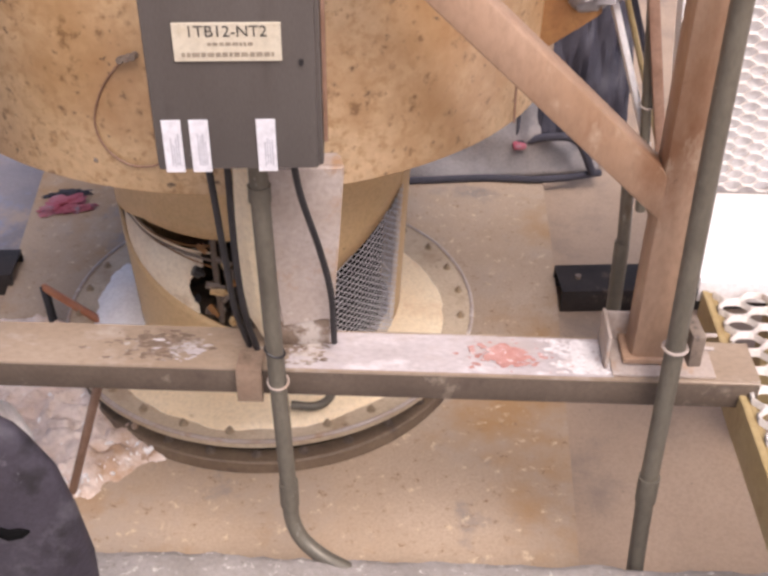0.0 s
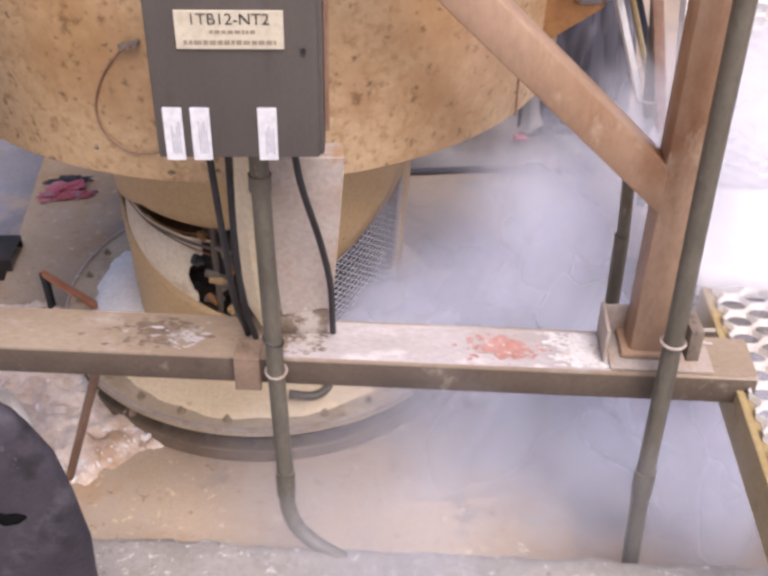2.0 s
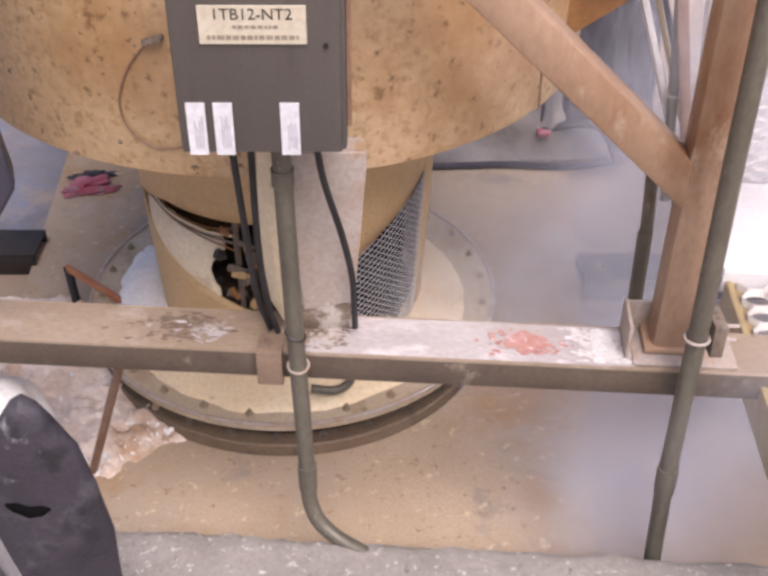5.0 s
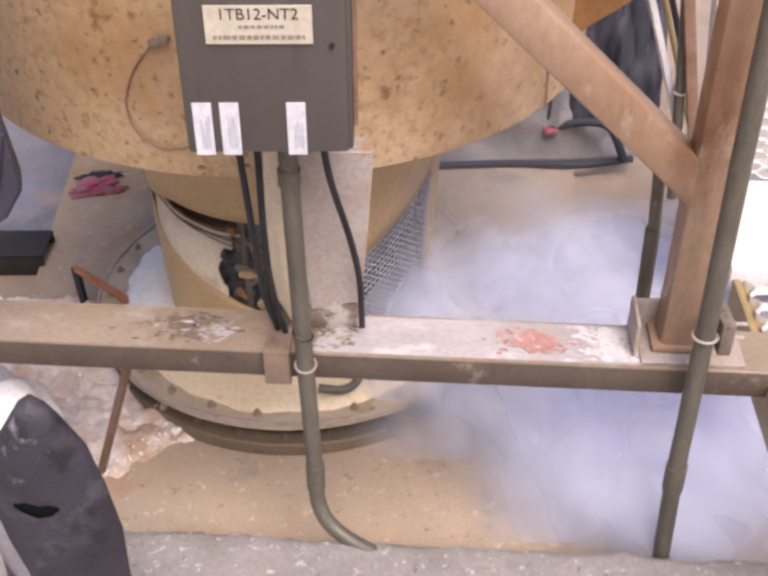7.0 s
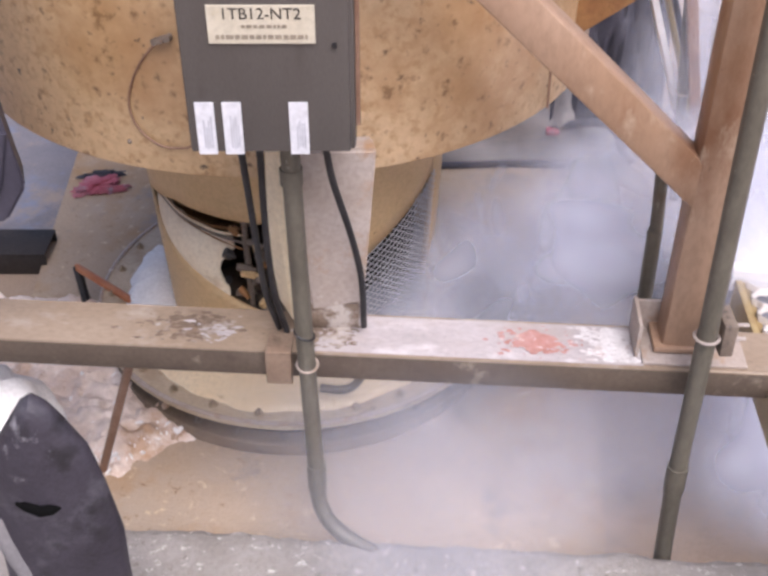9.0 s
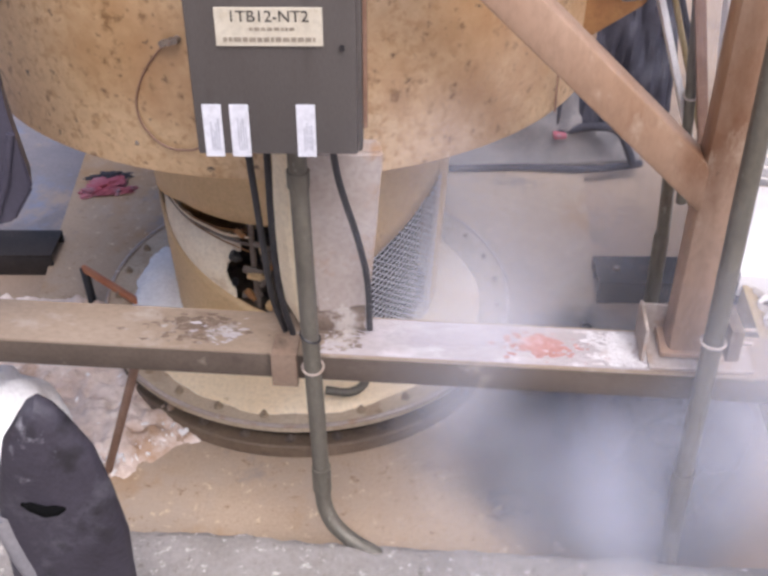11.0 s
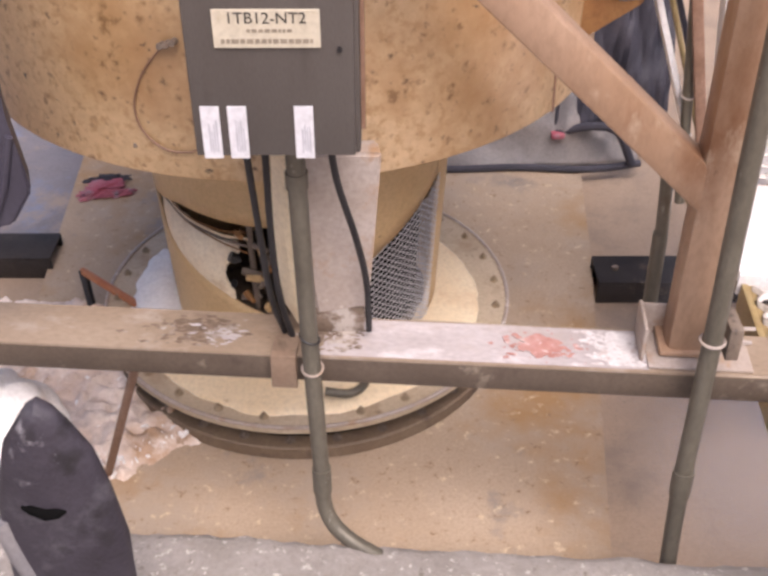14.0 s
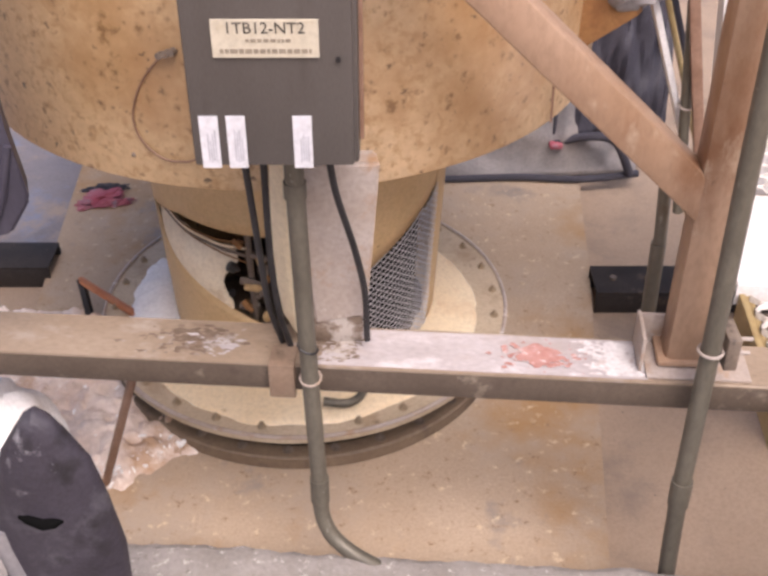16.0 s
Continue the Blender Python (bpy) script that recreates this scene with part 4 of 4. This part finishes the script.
def hooked_bar():
    t = thing("hooked_bar", "copper coloured bar with a black bent end", "bar")
    part("bar", tube([(-0.741, 2.097, 0.10), (-0.507, 1.88, 0.118)], 0.0095), COPPER, t, "", True)
    part("hook", tube([(-0.741, 2.097, 0.103), (-0.735, 2.085, 0.08), (-0.718, 2.05, -0.01)], 0.0105), BLACK, t, "black bent end", True)


hooked_bar()


def rubber_guard():
    t = thing("rubber_guard", "scuffed black rubber guard with a slot, standing on the ledge", "guard")
    edge = [(-0.372, 0.12), (-0.369, 0.353), (-0.366, 0.428), (-0.377, 0.523), (-0.390, 0.593), (-0.417, 0.647), (-0.433, 0.672), (-0.449, 0.684), (-0.464, 0.674), (-0.507, 0.608), (-0.538, 0.505), (-0.545, 0.42), (-0.56, 0.12)]
    bm = bmesh.new()
    cx = -0.462
    rings = []
    for inset, y in ((0.004, 1.010), (0.0, 1.004), (0.001, 0.996), (0.005, 0.988), (0.012, 0.982), (0.028, 0.975), (0.055, 0.970)):
        ring = []
        for x, z in edge:
            k = inset / 0.09
            ring.append(bm.verts.new((x + (cx - x) * min(k, 0.9), y, z + (0.45 - z) * min(k * 0.5, 0.9))))
        rings.append(ring)
    n = len(edge)
    for a, b in zip(rings, rings[1:]):
        for k in range(n):
            bm.faces.new((a[k], a[(k + 1) % n], b[(k + 1) % n], b[k]))
    bm.faces.new(rings[0]), bm.faces.new(rings[-1])
    part("pad", bm, LEATHER, t, "", True)
    bm = bmesh.new()
    add_tube(bm, [(-0.494, 0.972, 0.512), (-0.482, 0.9705, 0.510), (-0.462, 0.9705, 0.500), (-0.446, 0.9705, 0.503), (-0.434, 0.972, 0.505)], [0.003, 0.008, 0.010, 0.009, 0.003], 12)
    part("slot", bm, GAPSHADE, t, "dark slot", True)
    part("edge_strip", tube(curve_pts([(-0.535, 0.985, 0.47), (-0.522, 0.98, 0.40), (-0.508, 0.98, 0.33), (-0.50, 0.985, 0.13)], 6), 0.014, 10), TARP, t, "grey edge strip", True)


rubber_guard()


def white_bag():
    bm = bmesh.new()
    bmesh.ops.create_icosphere(bm, subdivisions=4, radius=1)
    for v in bm.verts:
        v.co = Vector((-0.70, 1.40, 0.17)) + Vector((v.co.x * 0.105, v.co.y * 0.13, v.co.z * 0.17)) * (1 + 0.18 * noise.noise(v.co * 2.4) + 0.05 * noise.noise(v.co * 8))
    tagged(part("sack", bm, DULLWHITE, smooth=True), "plain white sack on the rubble", "sack")


white_bag()


def dark_cabinet():
    t = thing("cabinet", "dark blue grey steel cabinet with a folded corner", "cabinet")
    bm = bmesh.new()
    prof = [(-0.51, 1.35), (-0.514, 1.0), (-0.513, 0.93), (-0.510, 0.90), (-0.500, 0.81), (-0.538, 0.752), (-0.578, 0.742), (-0.95, 0.70), (-0.95, 1.35)]
    a, b = [[bm.verts.new((x - 0.008 + off, y, z)) for x, z in prof] for y, off in ((1.3, 0.0), (1.36, -0.02))]
    bm.faces.new(a), bm.faces.new(b[::-1])
    for k in range(len(prof)):
        j = (k + 1) % len(prof)
        bm.faces.new((a[k], a[j], b[j], b[k]))
    bmesh.ops.bevel(bm, geom=list(bm.edges), offset=0.005, segments=2, affect="EDGES")
    part("body", bm, CABINET, t, "", True)
    part("corner_strip", tube([(-0.522, 1.298, 0.90), (-0.545, 1.298, 0.82), (-0.58, 1.298, 0.745)], 0.006), CABINET, t, "", True)
    part("leg", box((-0.94, 1.31, -0.03), (-0.86, 1.41, 0.72)), CABINET, t)


dark_cabinet()


# ---------------------------------------------------------------- steam
VAPOUR = [steam("vapour_thin", 0.26, 0.22, 0.85), steam("vapour", 0.52, 0.20, 0.80), steam("vapour_dense", 0.80, 0.12, 0.74), steam("vapour_faint", 0.12, 0.15, 0.85)]


def wisp_mesh(seed, material):
    """A crumpled, bowed sheet of vapour of radius 1."""
    bm = bmesh.new()
    n, m = 24, 5
    c = bm.verts.new((0, 0, 0.05))
    rings = []
    for j in range(1, m + 1):
        r = j / m
        ring = []
        for k in range(n):
            a = 2 * math.pi * k / n
            x, y = r * math.cos(a), r * math.sin(a)
            ring.append(bm.verts.new((x, y, 0.05 * (1 - r * r) + 0.02 * noise.noise((x * 1.2, y * 1.2, seed)))))
        rings.append(ring)
    for k in range(n):
        bm.faces.new((c, rings[0][k], rings[0][(k + 1) % n]))
    for p, q in zip(rings, rings[1:]):
        for k in range(n):
            bm.faces.new((p[k], q[k], q[(k + 1) % n], p[(k + 1) % n]))
    me = mesh_of("wisp", bm, material)
    me.polygons.foreach_set("use_smooth", [True] * len(me.polygons))
    return me


WISPS = [[wisp_mesh(10 * k + i, m) for i in range(3)] for k, m in enumerate(VAPOUR)]


def puff(density, size, seed):
    rnd = random.Random(seed)
    t = thing("steam_puff", "drifting puff of bluish white steam", "steam", group="steam puffs")
    for k, yaw in enumerate((0, 14, -14)):
        piece("wisp", WISPS[density][(seed + k) % 3], t,
              Matrix.Translation((0.12 * size * rnd.uniform(-1, 1), size * (0.26 * (k - 1) + rnd.uniform(-0.08, 0.08)), 0.12 * size * rnd.uniform(-1, 1)))
              @ pose(0, 0, 0, 54, 0, yaw + rnd.uniform(-4, 4)) @ pose(0, 0, 0, 0, 0, rnd.uniform(0, 360)) @ Matrix.Diagonal((size, size * rnd.uniform(0.75, 1), size, 1)))
    return t


HOME = (-0.19, 2.05, 1.15)   # inside the vessel, where the steam is made

# the ways that the steam takes from the pedestal, as (seconds after it leaves, x, y, z)
LOW = [(0, 0.00, 1.80, 0.16), (0.25, 0.27, 1.62, 0.12), (0.6, 0.47, 1.50, 0.14), (1.2, 0.68, 1.44, 0.20), (1.9, 1.10, 1.50, 0.40), (2.7, 2.2, 1.9, 1.0), (4.2, 5.0, 3.0, 2.5)]
BACK = [(0, 0.00, 1.86, 0.22), (0.25, 0.20, 1.95, 0.20), (0.6, 0.42, 2.02, 0.24), (1.2, 0.62, 2.10, 0.34), (1.9, 0.85, 2.15, 0.65), (2.7, 1.7, 2.6, 1.3), (4.2, 5.0, 4.0, 3.0)]
SKIM = [(0, 0.00, 1.86, 0.18), (0.25, 0.18, 1.92, 0.15), (0.6, 0.38, 1.94, 0.15), (1.2, 0.60, 1.96, 0.17), (1.9, 0.95, 2.0, 0.3), (2.7, 1.9, 2.4, 0.9), (4.2, 5.0, 3.6, 2.5)]
RISE = [(0, 0.00, 1.86, 0.22), (0.3, 0.30, 1.85, 0.30), (0.7, 0.55, 1.75, 0.50), (1.3, 0.66, 1.65, 0.80), (2.0, 0.80, 1.70, 1.20), (2.8, 1.7, 2.2, 2.0), (4.2, 5.0, 4.0, 4.0)]
SPREAD = [(0, -0.05, 1.78, 0.16), (0.4, -0.02, 1.50, 0.15), (1.0, -0.02, 1.22, 0.22), (1.9, 0.16, 1.12, 0.26), (3.0, 0.55, 1.2, 0.4), (4.0, 2.0, 2.0, 1.2), (5.0, 5.0, 3.0, 2.5)]
FAST = [(0, 0.00, 1.80, 0.16), (0.10, 0.34, 1.54, 0.12), (0.28, 0.52, 1.24, 0.22), (0.7, 0.66, 1.16, 0.27), (1.15, 1.2, 1.35, 0.45), (1.9, 2.6, 2.0, 1.2), (3.5, 5.0, 3.0, 2.5)]
PLUME = [(0, 0.00, 1.72, 0.20), (0.4, 0.14, 1.32, 0.50), (0.9, 0.10, 1.18, 0.84), (1.5, 0.12, 1.12, 1.10), (2.2, 0.40, 1.2, 1.7), (3.2, 2.0, 2.0, 3.0), (4.4, 5.0, 3.0, 4.5)]
FRONT = [(0, 0.00, 1.80, 0.16), (0.3, 0.28, 1.58, 0.13), (0.8, 0.45, 1.32, 0.22), (1.3, 0.53, 1.12, 0.42), (1.9, 0.57, 1.02, 0.72), (2.6, 0.64, 1.05, 1.05), (3.4, 1.5, 1.6, 2.0), (4.6, 5.0, 3.0, 4.0)]

# bursts: way, first and last time of leaving, how many, density, smallest and largest size, spread
BURSTS = [
    (FAST, 0.0, 0.55, 9, 2, 0.32, 0.42, 0.08),
    (LOW, 0.35, 2.4, 11, 1, 0.30, 0.42, 0.10),
    (SPREAD, 0.4, 1.3, 3, 3, 0.34, 0.42, 0.10),
    (SKIM, 0.0, 0.9, 5, 0, 0.20, 0.26, 0.05),
    (BACK, 0.8, 2.2, 7, 1, 0.24, 0.32, 0.08),
    (RISE, 0.8, 2.4, 7, 1, 0.28, 0.38, 0.07),
    (FRONT, 1.1, 1.7, 3, 3, 0.26, 0.34, 0.05),
    (LOW, 2.5, 4.4, 8, 0, 0.36, 0.46, 0.12),
    (BACK, 2.3, 4.6, 8, 0, 0.30, 0.40, 0.10),
    (RISE, 2.6, 4.2, 5, 0, 0.34, 0.44, 0.10),
    (LOW, 5.2, 7.5, 13, 2, 0.28, 0.38, 0.10),
    (SKIM, 5.2, 7.2, 12, 2, 0.17, 0.24, 0.05),
    (BACK, 6.9, 8.8, 8, 1, 0.24, 0.34, 0.08),
    (SPREAD, 7.1, 8.6, 5, 3, 0.34, 0.42, 0.12),
    (LOW, 7.7, 8.9, 4, 0, 0.34, 0.42, 0.10),
    (RISE, 6.7, 7.3, 2, 0, 0.28, 0.34, 0.06),
    (RISE, 7.7, 9.3, 7, 1, 0.28, 0.38, 0.08),
    (LOW, 9.8, 10.4, 5, 1, 0.21, 0.26, 0.05),
    (FRONT, 8.9, 9.9, 5, 3, 0.26, 0.34, 0.05),
    (FRONT, 10.0, 10.8, 6, 0, 0.26, 0.36, 0.06),
    (PLUME, 10.2, 10.7, 4, 3, 0.20, 0.28, 0.04),
    (BACK, 10.2, 11.4, 4, 3, 0.34, 0.44, 0.10),
    (LOW, 11.4, 13.0, 5, 3, 0.34, 0.44, 0.12),
]


def motions():
    n = 6
    for way, first, last, count, density, small, large, spread in BURSTS:
        for k in range(count):
            rnd = random.Random(100 + n)
            t0 = first + (last - first) * k / (count - 1) + rnd.uniform(-0.05, 0.05)
            p = puff(density, rnd.uniform(small, large), n)
            dx, dy, dz, turn, slow = rnd.uniform(-1, 1), rnd.uniform(-1, 1), rnd.uniform(-0.6, 1), rnd.uniform(-6, 6), rnd.uniform(0.85, 1.25)
            rows = []
            if t0 > 0.35:
                rows = [(0.0, pose(*HOME)), (t0 - 0.3, pose(*HOME))]
            elif t0 > 0:
                rows = [(0.0, pose(*HOME))]
            for d, x, y, z in way:
                t, f = t0 + d * slow, min(1, d) * spread
                if t < 0 and t0 + 0.3 < 0 or t > 15.9:
                    continue
                m = pose(x + f * dx, y + f * dy, z + f * dz, 0, 0, turn * d)
                t = max(t, 0.0)
                if not rows or t > rows[-1][0] + 0.03:
                    rows.append((t, m))
            rows.append((16.0, rows[-1][1]))
            walk(p, rows)
            n += 1


motions()
